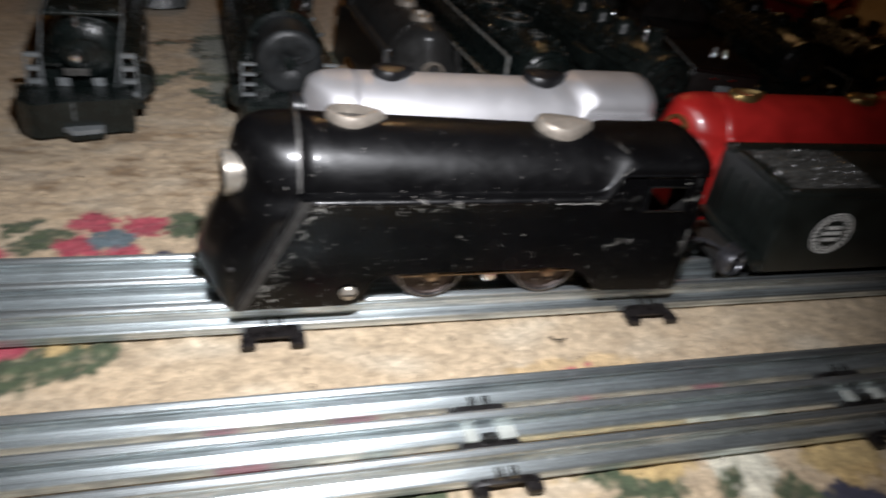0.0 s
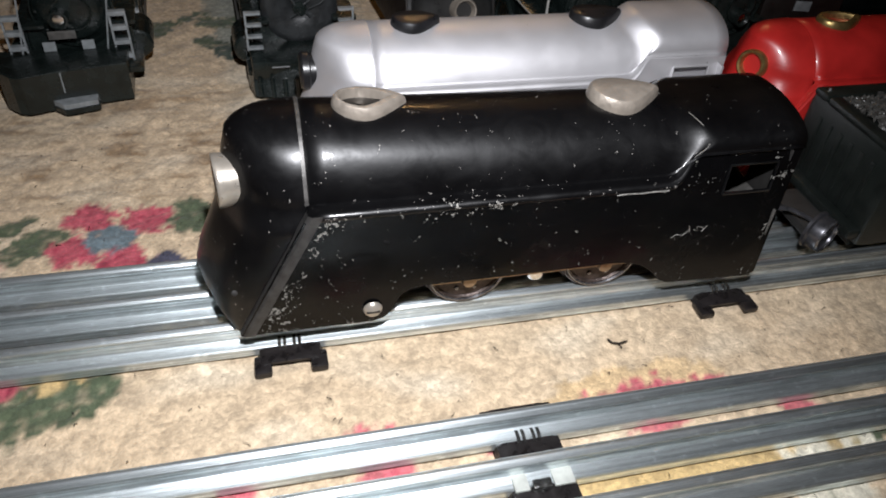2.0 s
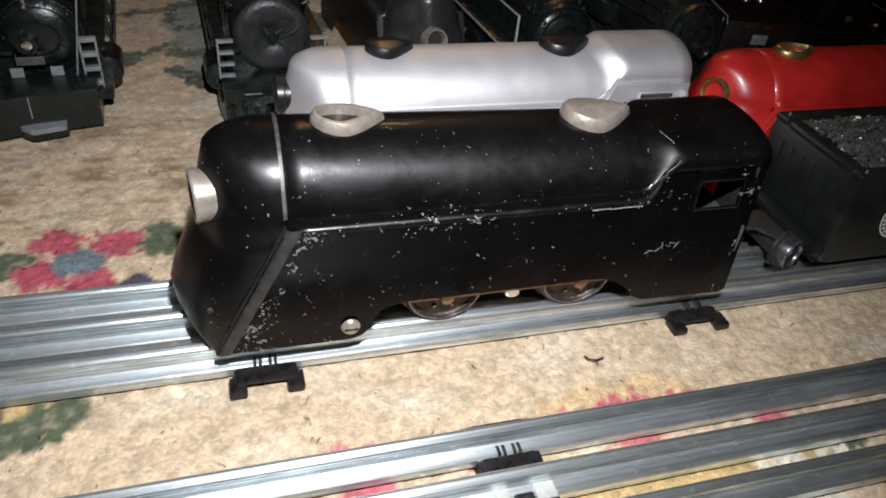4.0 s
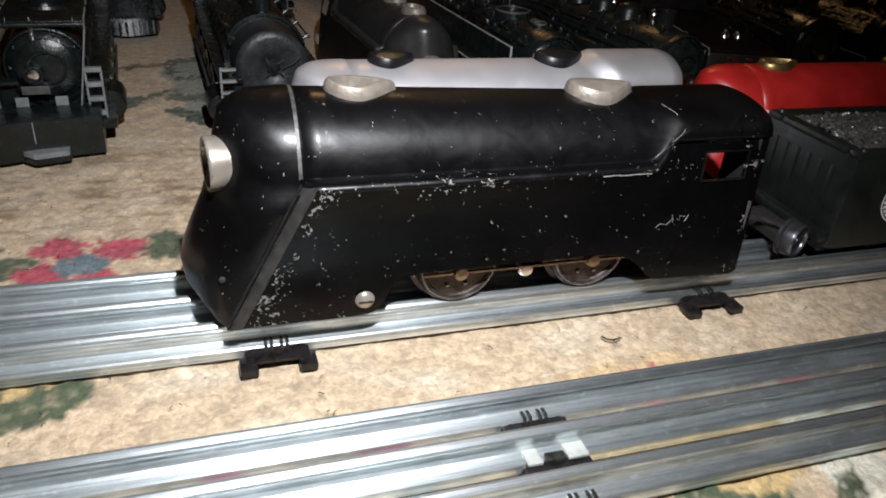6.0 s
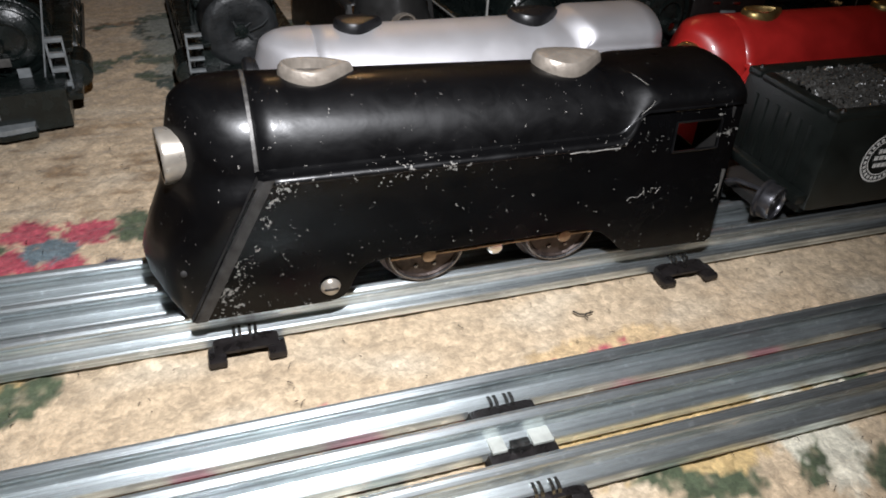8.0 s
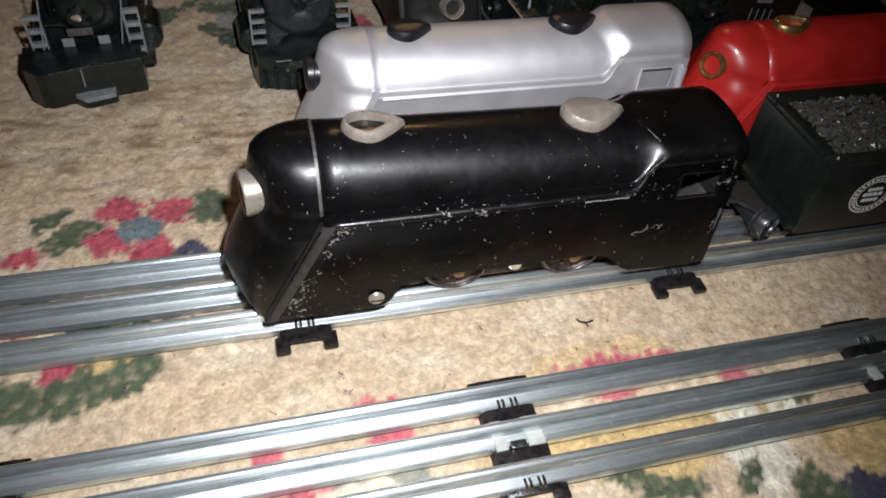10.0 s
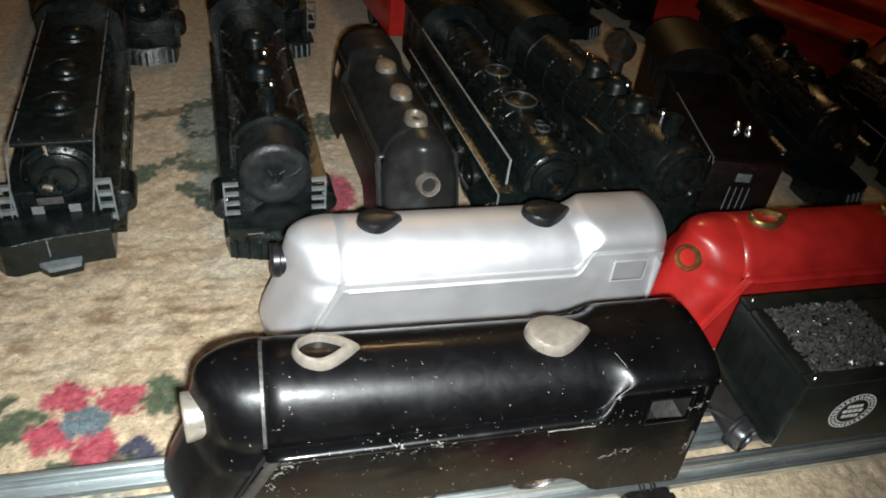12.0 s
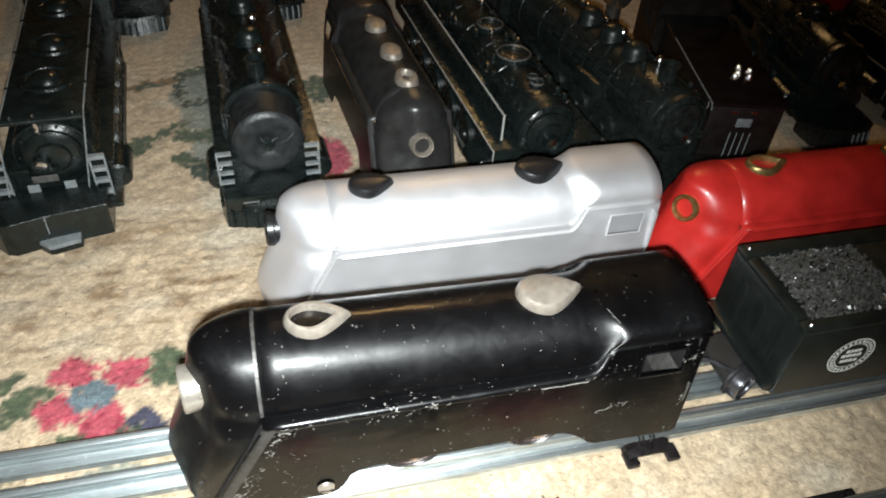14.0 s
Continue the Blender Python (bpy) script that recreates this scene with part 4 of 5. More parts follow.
        for x in (-0.008, 0.004):
            part("marker_lamp", box(bmesh.new(), x - 0.0022, x + 0.0022, ay - 0.0010, ay, board_z - 0.0050, board_z - 0.0035, 0.0003), STEEL, t)
        for x in (-0.006, -0.002, 0.002, 0.006):
            part("grab_rail", tube(bmesh.new(), [(x, ay - 0.0006, 0.013), (x, ay - 0.0006, board_z - 0.018)], 0.0004, 5), STEP_GREY, t)
    if rails:
        bm = box(bmesh.new(), -hood[1], hood[1], face_y - 0.001, cab_y, hood[0], hood[0] + 0.0013, 0.0005)
        part("hood", bm, mat, t)
        for y in domes:
            bm = lathe(bmesh.new(), [(0.0135, 0.0), (0.0130, 0.0014), (0.0118, 0.0014), (0.0112, 0.0004), (0.006, 0.0006), (0.0, 0.0030)], Matrix.Translation((0, y, hood[0] + 0.0013)), 28)
            part("hatch", bm, mat, t)
        for x in (-0.0085 + front_x, 0.0085 + front_x):
            bm = box(bmesh.new(), x - 0.0028, x + 0.0028, face_y - 0.0080, face_y - 0.0072, 0.0160, 0.0240, 0.0002)
            part("marker_plate", bm, STEP_GREY, t)
        part("whistle", lathe(bmesh.new(), [(0.0016, -0.004), (0.0016, 0.001), (0.0012, 0.0040), (0.0007, 0.0062), (0, 0.0066)], Matrix.Translation((front_x, face_y + 0.001, boiler_z + boiler_r - 0.002)), 14), STEEL, t)
        bm = tube(bmesh.new(), [(-hood[1], face_y - 0.0008, hood[0] - 0.0004), (hood[1], face_y - 0.0008, hood[0] - 0.0004)], 0.0013, 10)
        for x in (-hood[1] + 0.0045, hood[1] - 0.0045):
            lathe(bm, [(0.0011, -0.002), (0.0011, 0.0026), (0.0005, 0.0034), (0, 0.0036)], Matrix.Translation((x, face_y - 0.0004, hood[0])), 10)
        part("front_bar", bm, mat, t)
        bm = box(bmesh.new(), 1.4 * front_x - 0.0060, 1.4 * front_x + 0.0060, face_y - 0.0088, face_y - 0.0082, lamp_z - 0.0090, lamp_z - 0.0050, 0.0002)
        part("number_plate", bm, EDGE_METAL, t)
    if piping:
        rng = random.Random(int(length * 1000) + int(boiler_r * 1e5))
        for k in range(36):
            s = rng.choice((-1, 1))
            y0 = rng.uniform(face_y + 0.01, cab_y - 0.06)
            a0, a1 = rng.uniform(0.1, 0.9), rng.uniform(0.1, 1.3)
            rr = boiler_r * 1.06
            pts = [(s * rr * math.cos(a0), y0, boiler_z + rr * math.sin(a0)), (s * rr * math.cos(a0), y0 + rng.uniform(0.01, 0.04), boiler_z + rr * math.sin(a0)), (s * rr * math.cos(a1), y0 + rng.uniform(0.042, 0.05), boiler_z + rr * math.sin(a1))]
            bm = tube(bmesh.new(), pts, rng.uniform(0.0006, 0.0013), 6)
            part("pipe", bm, mat, t)
        for k in range(20):
            s = rng.choice((-1, 1))
            y, a = rng.uniform(face_y + 0.01, cab_y - 0.03), rng.uniform(0.5, 1.4)
            c = (s * boiler_r * 1.02 * math.cos(a), y, boiler_z + boiler_r * 1.02 * math.sin(a))
            bm = lathe(bmesh.new(), [(0, 0.0042), (0.0014, 0.0036), (0.0018, 0.0018), (0.0012, 0), (0.0020, -0.001)], Matrix.Translation(c), 10)
            part("valve", bm, STEEL if k < 5 else mat, t)
        for s in (-1, 1):
            bm = box(bmesh.new(), s * (boiler_r + 0.0015) - 0.004, s * (boiler_r + 0.0015) + 0.004, face_y + 0.05, face_y + 0.075, board_z, board_z + 0.012, 0.001)
            part("air_pump", bm, mat, t)
    bm = box(bmesh.new(), -board + 0.004, board - 0.004, face_y + 0.002, cab_y, 0.004, board_z - 0.0015, 0.001)
    part("main_frame", bm, mat, t)
    # front deck and pilot
    bm = box(bmesh.new(), -board - 0.001, board + 0.001, 0.008, face_y + 0.012, 0.0095, 0.0125, 0.0005)
    part("front_deck", bm, mat, t)
    if pilot == "wedge":
        bm = bmesh.new()
        # a two-sided plough: a flat face to one side of the corner, a bulging one to the other
        loft(bm, [[(px0 + pilot_x, py0 + i, z) for px0, py0 in ((0.0278, 0.018), (0.0278, -0.0020), (-0.0010, -0.0058), (-0.0095, -0.0078), (-0.0170, -0.0098), (-0.0215, -0.0082), (-0.0275, -0.0010), (-0.0285, 0.018))] for z, i in ((0.0012, 0.0), (0.0050, 0.0002), (0.0192, 0.0004), (0.0196, 0.0008))], closed=True, cap=True)
        pl = part("pilot", bm, mat, t, angle=20)
        part("corner_seam", tube(bmesh.new(), [(pilot_x - 0.0010, -0.0058, 0.0090), (pilot_x - 0.0010, -0.0053, 0.0190)], 0.00035, 6), STEP_GREY, pl)
        # grey slab with the lit top put into its colour, dark lip below
        bm = bmesh.new()
        loft(bm, [[(pilot_x + px0, py0, z) for px0, py0 in ((-0.0075, -0.0060), (-0.0020, -0.0118), (0.0000, -0.0120), (0.0125, -0.0092), (0.0125, -0.0030), (-0.0060, -0.0030))] for z in (0.0036, 0.0060)], closed=True, cap=True)
        part("lit_coupler_plate", bm, STEP_GREY, pl, smooth=False)
        bm = bmesh.new()
        loft(bm, [[(pilot_x + px0, py0, z) for px0, py0 in ((-0.0080, -0.0062), (-0.0020, -0.0124), (0.0002, -0.0126), (0.0130, -0.0097), (0.0130, -0.0030), (-0.0064, -0.0030))] for z in (0.0010, 0.0034)], closed=True, cap=True)
        part("plate_lip", bm, mat, pl, smooth=False)
    else:
        bm = bmesh.new()
        loft(bm, [[(-cage - 0.002, 0.012, z), (-cage, 0.001 + i, z), (0.0, -0.006 + i, z), (cage, 0.001 + i, z), (cage + 0.002, 0.012, z), (cage + 0.002, 0.02, z), (-cage - 0.002, 0.02, z)] for z, i in ((0.0015, 0.0), (0.010, 0.0030), (0.0130, 0.0040))], closed=True, cap=True)
        pl = part("pilot", bm, mat, t)
        for k in range(9):
            f = (k + 0.5) / 9 * 2 - 1
            x = cage * f
            y = -0.006 + 0.007 * abs(f)
            bm = tube(bmesh.new(), [(x, y - 0.0006, 0.0020), (x, y + 0.0020, 0.0112)], 0.0011 if drum else 0.0008, 6)
            part("slat", bm, STEP_GREY if f > (-0.3 if drum else 0.1) else mat, pl)
    if cab:
        bm = bmesh.new()
        sec = [(-0.0255, 0.012), (-0.0255, 0.050)] + [(-0.0255 * math.cos(math.pi * k / 10), 0.052 + 0.015 * math.sin(math.pi * k / 10)) for k in range(11)] + [(0.0255, 0.050), (0.0255, 0.012)]
        loft(bm, [[(a, y, b) for a, b in sec] for y in (cab_y, cab_y + 0.045)], closed=True, cap=True)
        cb = part("cab", bm, mat, t)
        for s in (-1, 1):
            for y in (cab_y + 0.008, cab_y + 0.025):
                bm = box(bmesh.new(), s * 0.0256 - 0.0003, s * 0.0256 + 0.0003, y, y + 0.012, 0.034, 0.047)
                part("cab_window", bm, DARK_IN, cb)
        bm = bmesh.new()
        sec = [(-0.027 * math.cos(math.pi * k / 12), 0.0525 + 0.0158 * math.sin(math.pi * k / 12)) for k in range(13)]
        loft(bm, [[(a, y, b) for a, b in sec] for y in (cab_y - 0.003, cab_y + 0.055)])
        rf = part("cab_roof", bm, mat, t)
    return t


def back_tender(label, m, mat, length=0.17):
    t = thing("toy_tender", label, "toy tender", m=m)
    bm = box(bmesh.new(), -0.0240, 0.0240, 0, length, 0.012, 0.050, 0.0015)
    part("body", bm, mat, t)
    bm = box(bmesh.new(), -0.0205, 0.0205, 0.012, length - 0.02, 0.0495, 0.0535, 0.0015)
    part("coal_bunker", bm, mat, t)
    for s in (-1, 1):
        for y in (0.025, 0.05, length - 0.05, length - 0.025):
            mm = Matrix.Translation((s * 0.0225, y, 0.009)) @ Matrix.Rotation(radians(90 * s), 4, "Y")
            part("wheel", lathe(bmesh.new(), [(0, 0.001), (0.006, 0.0004), (0.009, 0.0014), (0.009, -0.003)], mm, 18), mat, t)
    return t


def row(x, y, turn):
    return pose(x, y, 0.0008, 0, 0, turn)


back_loco("toy_locomotive", "black plastic toy steam locomotive with grey step ladders and thin handrails", row(-0.0600, 0.1535, 4.0), 0.24, rails=True, stack=False, domes=(0.06, 0.10, 0.15), face_y=0.024, board=0.0265, hood=(0.0565, 0.0185), step_x=0.0228, pilot_x=-0.0066, lamp_z=0.0345, boiler_z=0.036, front_x=-0.0042)
back_loco("toy_locomotive", "black toy steam locomotive with a round smokebox and grey steps", row(0.0448, 0.1475, 3), 0.26, boiler_r=0.0222, boiler_z=0.0362, face_y=0.022, pilot="cage", board=0.0275, board_z=0.032, domes=(0.100, 0.145), lamp_z=0.034, step_x=0.0225, drum=0.0188, top_valves=(0.078, 0.120))
back_loco("toy_locomotive", "black toy steam locomotive with thin white edges along its sides", row(0.196, 0.137, 4), 0.26, boiler_r=0.0180, boiler_z=0.0385, face_y=0.018, board=0.0330, board_z=0.033, trim=True, steps=False, stack=False, domes=(), hatches=((0.040, 0.0042), (0.046, 0.0030), (0.075, 0.0105), (0.115, 0.0085)), lamp_z=0.036, pilot="cage", side=(0.0245, 0.049), piping=True)
back_loco("toy_locomotive", "dark detailed toy steam locomotive crowded with pipes and valves", row(0.279, 0.1235, 10), 0.26, mat=LOCO_GREEN, boiler_r=0.0190, boiler_z=0.039, face_y=0.028, piping=True, top_valves=(0.062, 0.077, 0.100, 0.108), steps=False, board=0.0205, domes=(0.08, 0.105, 0.130), pilot="cage")
back_loco("toy_locomotive", "dark brown-black toy locomotive with a flat hood and bright fittings", row(0.313, 0.1354, -12.6), 0.19, mat=LOCO_BROWN, boiler_r=0.0165, boiler_z=0.0285, face_y=0.026, rails=False, trim=True, board=0.0215, board_z=0.048, steps=False, piping=False, stack=False, domes=(), pilot="cage", hood=(0.049, 0.0225), flat_hood=True, trim_low=0.040)
back_loco("toy_locomotive", "black toy steam locomotive in deep shade", row(0.410, 0.165, -6), 0.22, piping=True, steps=False, pilot="cage")
back_loco("toy_locomotive", "black toy steam locomotive at the row's far end", row(0.487, 0.172, -2), 0.10, cab=False, piping=True, steps=False, pilot="cage", trim=True)
back_loco("toy_locomotive", "black toy steam locomotive at the row's open end", row(-0.181, 0.166, 4), 0.24, rails=True, stack=False, domes=(0.06, 0.10, 0.15), face_y=0.024, board=0.0265, lamp_z=0.031, boiler_z=0.036)
back_loco("toy_locomotive", "black toy locomotive of the second row on the carpet", row(-0.041, 0.384, 4), 0.22, pilot="cage", steps=False, boiler_r=0.020)
back_loco("toy_locomotive", "black toy locomotive of the second row with grey pilot", row(0.060, 0.395, 4), 0.22, pilot="cage", boiler_r=0.018, boiler_z=0.036)
back_loco("toy_locomotive", "black toy locomotive standing in the second row", row(0.255, 0.44, 10), 0.22, pilot="cage", steps=False, piping=True)
back_loco("toy_locomotive", "black toy locomotive of the second row in shade", row(0.335, 0.44, 12), 0.22, pilot="cage", steps=False, piping=True)
back_loco("toy_locomotive", "black toy locomotive of the second row beside the red cars", row(0.420, 0.45, 14), 0.22, pilot="cage", steps=False)
back_tender("black toy tender behind the plastic locomotive", row(-0.092, 0.400, 5), LOCO_BLACK)

# grey-black streamlined locomotive with three bare domes
GREY_FORM = Matrix.Rotation(radians(90), 4, "Z") @ Matrix.Diagonal((0.80, 0.88, 1.04, 1))
GREY_BACK = GREY_FORM.inverted()
grey = shell(row(0.1225, 0.1445, 5) @ GREY_FORM, GREY_BLACK, "dull grey-black painted tin", "toy_locomotive", "dull grey-black streamlined toy locomotive with bare metal domes", "locomotives standing in a row", LOCO_BROWN)
m = GREY_BACK @ Matrix.Translation((0.0, 0.0052, 0.0412)) @ Matrix.Rotation(radians(78), 4, "X")
bm = lathe(bmesh.new(), [(0.0062, -0.012), (0.0062, 0.0024), (0.0056, 0.0034), (0.0050, 0.0033), (0.0044, 0.0020), (0.0040, 0.0004), (0.0, 0.0000)], m, 28)
hl = part("headlight", bm, BARE, grey, "worn metal headlight ring")
# flat dark disc painted as the shade in the lamp's hole
part("socket", lathe(bmesh.new(), [(0.0039, 0.0007), (0.0, 0.0005)], m, 24), DARK_IN, hl)
for y, hollow in ((0.0355, True), (0.066, False), (0.1005, False)):
    bm = lathe(bmesh.new(), [(0.0076, -0.0040), (0.0074, 0.0012), (0.0064, 0.0030), (0.0046, 0.0034)] + ([(0.0040, 0.0022), (0.0038, 0.0002), (0, -0.0002)] if hollow else [(0.002, 0.0038), (0, 0.0039)]), GREY_BACK @ Matrix.Translation((0, y, 0.0633)) @ Matrix.Diagonal((0.85, 1.25, 0.9, 1)), 28)
    part("dome", bm, BARE, grey, "bare cast-metal dome")

# polished bell-like piece of unknown kind behind the row; its post is added
chrome_stand = thing("chrome_piece", "small polished metal piece of unknown kind behind the locomotives", "toy lamp", m=pose(0.300, 0.305, 0.0))
part("post", lathe(bmesh.new(), [(0.0085, 0.0), (0.0085, 0.002), (0.0058, 0.004), (0.0056, 0.040), (0.0062, 0.044)], Matrix.Identity(4), 20), POLISHED, chrome_stand)
part("head", lathe(bmesh.new(), [(0.0, -0.010), (0.0080, -0.0095), (0.0104, -0.006), (0.0104, 0.006), (0.0085, 0.010), (0.0, 0.011)], Matrix.Translation((0, 0, 0.052)) @ Euler((radians(20), radians(-50), 0)).to_matrix().to_4x4(), 24), POLISHED, chrome_stand, "tilted polished bell-like head")

# red cars far back
def red_car(m, label):
    t = thing("toy_car", label, "toy railcar", m=m)
    bm = box(bmesh.new(), -0.026, 0.026, 0, 0.19, 0.012, 0.058, 0.003)
    part("body", bm, RED_PAINT, t)
    bm = bmesh.new()
    loft(bm, [[(0.028 * math.cos(math.pi * k / 12), y, 0.057 + 0.010 * math.sin(math.pi * k / 12)) for k in range(13)] for y in (-0.002, 0.192)], cap=False)
    part("roof", bm, RED_PAINT, t)
    bm = box(bmesh.new(), -0.0270, 0.0270, 0.004, 0.186, 0.0550, 0.0575, 0.0004)
    part("trim_line", bm, BRASS, t)
    for s in (-1, 1):
        for y in (0.03, 0.06, 0.13, 0.16):
            mm = Matrix.Translation((s * 0.0225, y, 0.009)) @ Matrix.Rotation(radians(90 * s), 4, "Y")
            part("wheel", lathe(bmesh.new(), [(0, 0.001), (0.006, 0.0004), (0.009, 0.0014), (0.009, -0.003)], mm, 18), LOCO_BLACK, t)
    return t


red_car(row(0.172, 0.415, 8), "red toy railcar at the back of the carpet")
red_car(row(0.525, 0.30, 30), "red toy railcar with pale yellow trim on the carpet")
red_car(row(0.605, 0.37, 30), "red toy railcar with pale yellow trim in deep shade")

# ---------------------------------------------------------------- carpet
def blob(x, y, cx, cy, rx, ry, turn=0.0):
    """Closeness to an ellipse, 1 inside to 0 outside, with a ragged woven edge."""
    dx, dy = x - cx, y - cy
    c, s = math.cos(turn), math.sin(turn)
    d = math.hypot((c * dx + s * dy) / rx, (-s * dx + c * dy) / ry)
    return d


BEIGE, CREAM, TAN = (0.52, 0.405, 0.275), (0.61, 0.53, 0.41), (0.235, 0.155, 0.085)
MIST, PALE, BLUSH = (0.27, 0.27, 0.22), (0.53, 0.385, 0.22), (0.47, 0.14, 0.15)
ROSE, DEEP, BLUE, LEAF, DARKLEAF, YELLOW, WHITE, INDIGO = (0.42, 0.085, 0.110), (0.28, 0.035, 0.060), (0.13, 0.17, 0.19), (0.078, 0.098, 0.058), (0.045, 0.062, 0.045), (0.50, 0.36, 0.17), (0.66, 0.62, 0.50), (0.06, 0.06, 0.09)
# motifs woven into the carpet: colour, x, y, half-length, half-width, turn
WOVEN_BEHIND = [
    (MIST, 0.0010, 0.2950, 0.0180, 0.0280, 0.0), (MIST, 0.0050, 0.2620, 0.0170, 0.0130, 0.0), (MIST, 0.0080, 0.2300, 0.0120, 0.0200, 0.0), (LEAF, -0.0340, 0.2360, 0.0140, 0.0085, 0.75),
    (LEAF, -0.0185, 0.2490, 0.0090, 0.0040, 0.7), (LEAF, -0.0090, 0.2580, 0.0070, 0.0040, 0.5), (LEAF, 0.0000, 0.2430, 0.0150, 0.0080, -0.2), (LEAF, -0.0060, 0.2180, 0.0100, 0.0060, -0.9),
    (DARKLEAF, 0.0030, 0.2050, 0.0060, 0.0110, 0.2), (DARKLEAF, 0.0020, 0.2825, 0.0150, 0.0040, 0.1), (DARKLEAF, -0.0110, 0.3050, 0.0030, 0.0220, 0.1), (LEAF, 0.0000, 0.3250, 0.0140, 0.0050, 0.3),
    (TAN, -0.0300, 0.3100, 0.0200, 0.0060, 0.25), (LEAF, -0.0300, 0.3090, 0.0120, 0.0028, 0.25), (ROSE, 0.0800, 0.2080, 0.0120, 0.0220, 0), (LEAF, 0.0800, 0.2900, 0.010, 0.020, 0),
    (LEAF, 0.3600, 0.1780, 0.0150, 0.0120, 0), (WHITE, 0.3750, 0.1850, 0.0140, 0.0120, 0.5),
]
WOVEN_BEHIND_TOO = [
    (WHITE, 0.4060, 0.1640, 0.0180, 0.0100, 0),
]
WOVEN_BY_FAR_TRACK = [
    (LEAF, -0.069, 0.050, 0.014, 0.008, 0.6), (LEAF, -0.044, 0.028, 0.013, 0.007, 0.3), (LEAF, -0.011, 0.060, 0.009, 0.013, 0.2), (INDIGO, -0.017, 0.033, 0.010, 0.004, -0.5),
    (DARKLEAF, -0.030, 0.029, 0.010, 0.005, 0.2), (ROSE, -0.0490, 0.0635, 0.0098, 0.0092, 0), (ROSE, -0.0275, 0.0600, 0.0098, 0.0090, 0), (ROSE, -0.0520, 0.0440, 0.0105, 0.0085, 0.4),
    (ROSE, -0.0350, 0.0348, 0.0100, 0.0095, 0.2), (BLUE, -0.0405, 0.0495, 0.0085, 0.0080, 0), (ROSE, -0.0860, 0.0385, 0.0085, 0.0060, 0), (LEAF, -0.0780, 0.0600, 0.010, 0.004, 0.7),
    (LEAF, 0.26, 0.0400, 0.02, 0.012, 0), (ROSE, -0.16, 0.09, 0.014, 0.012, 0), (LEAF, -0.18, 0.07, 0.02, 0.01, 0.4),
]
WOVEN_BETWEEN_TRACKS = [
    (DARKLEAF, -0.0980, 0.0090, 0.0420, 0.0060, 0.0), (DARKLEAF, -0.0560, -0.0080, 0.0340, 0.0070, 0.1), (MIST, -0.0300, 0.0080, 0.0180, 0.0060, 0.0), (ROSE, -0.0830, -0.0080, 0.0060, 0.0055, 0),
    (LEAF, -0.0600, -0.0310, 0.0180, 0.0110, 0.2), (LEAF, -0.0420, -0.0270, 0.0130, 0.0100, 0.3), (ROSE, -0.0650, -0.0180, 0.0070, 0.0080, 0), (YELLOW, -0.0500, -0.0175, 0.0090, 0.0050, 0),
    (LEAF, -0.0850, -0.0330, 0.016, 0.011, 0), (ROSE, -0.0980, -0.0240, 0.010, 0.009, 0),
]
WOVEN_BY_NEAR_TRACK = [
    (BLUSH, 0.0050, -0.0720, 0.0070, 0.0050, 0.0), (PALE, 0.1330, -0.0530, 0.0330, 0.0085, 0.03), (BLUSH, 0.1400, -0.0585, 0.0290, 0.0075, 0.02), (BLUSH, 0.1340, -0.0660, 0.012, 0.006, 0),
    (BLUSH, 0.0420, -0.0600, 0.0100, 0.0065, 0.2), (BLUSH, 0.0475, -0.0710, 0.0080, 0.0100, 0), (BLUSH, 0.0830, -0.0640, 0.0085, 0.0070, 0), (DARKLEAF, 0.0260, -0.0640, 0.005, 0.003, 0.2),
    (BLUSH, 0.1840, -0.0720, 0.0055, 0.0065, 0), (LEAF, 0.1990, -0.0830, 0.0120, 0.0090, 0.2), (BLUSH, 0.33, -0.055, 0.02, 0.012, 0), (BLUSH, -0.20, -0.06, 0.02, 0.012, 0),
]
WOVEN_MARGINS = [
    (MIST, 0.0300, -0.0880, 0.0300, 0.0070, 0.0), (LEAF, 0.0620, -0.1000, 0.0120, 0.0060, 0.1), (YELLOW, 0.1350, -0.0880, 0.0600, 0.0130, 0), (YELLOW, 0.0900, -0.1220, 0.0330, 0.0120, 0.1),
    (BLUSH, 0.0150, -0.0890, 0.0120, 0.0070, 0), (CREAM, 0.0330, -0.0930, 0.016, 0.010, 0), (LEAF, -0.0150, -0.0960, 0.014, 0.008, 0), (LEAF, 0.1330, -0.1040, 0.0200, 0.0080, -0.4),
    (YELLOW, 0.1450, -0.0985, 0.0140, 0.0070, 0), (WHITE, 0.1760, -0.1020, 0.0130, 0.0200, -0.2), (LEAF, 0.1680, -0.1100, 0.0100, 0.0040, 0.9), (WHITE, 0.1960, -0.0920, 0.0100, 0.0065, 0),
    (YELLOW, 0.2170, -0.1050, 0.0180, 0.0120, 0), (INDIGO, 0.2090, -0.1240, 0.0120, 0.0080, 0), (LEAF, 0.1900, -0.1220, 0.010, 0.012, 0.3), (WHITE, 0.1200, -0.1200, 0.0120, 0.0060, -0.4),
]
MOTIFS = WOVEN_BEHIND + WOVEN_BEHIND_TOO + WOVEN_BY_FAR_TRACK + WOVEN_BETWEEN_TRACKS + WOVEN_BY_NEAR_TRACK + WOVEN_MARGINS


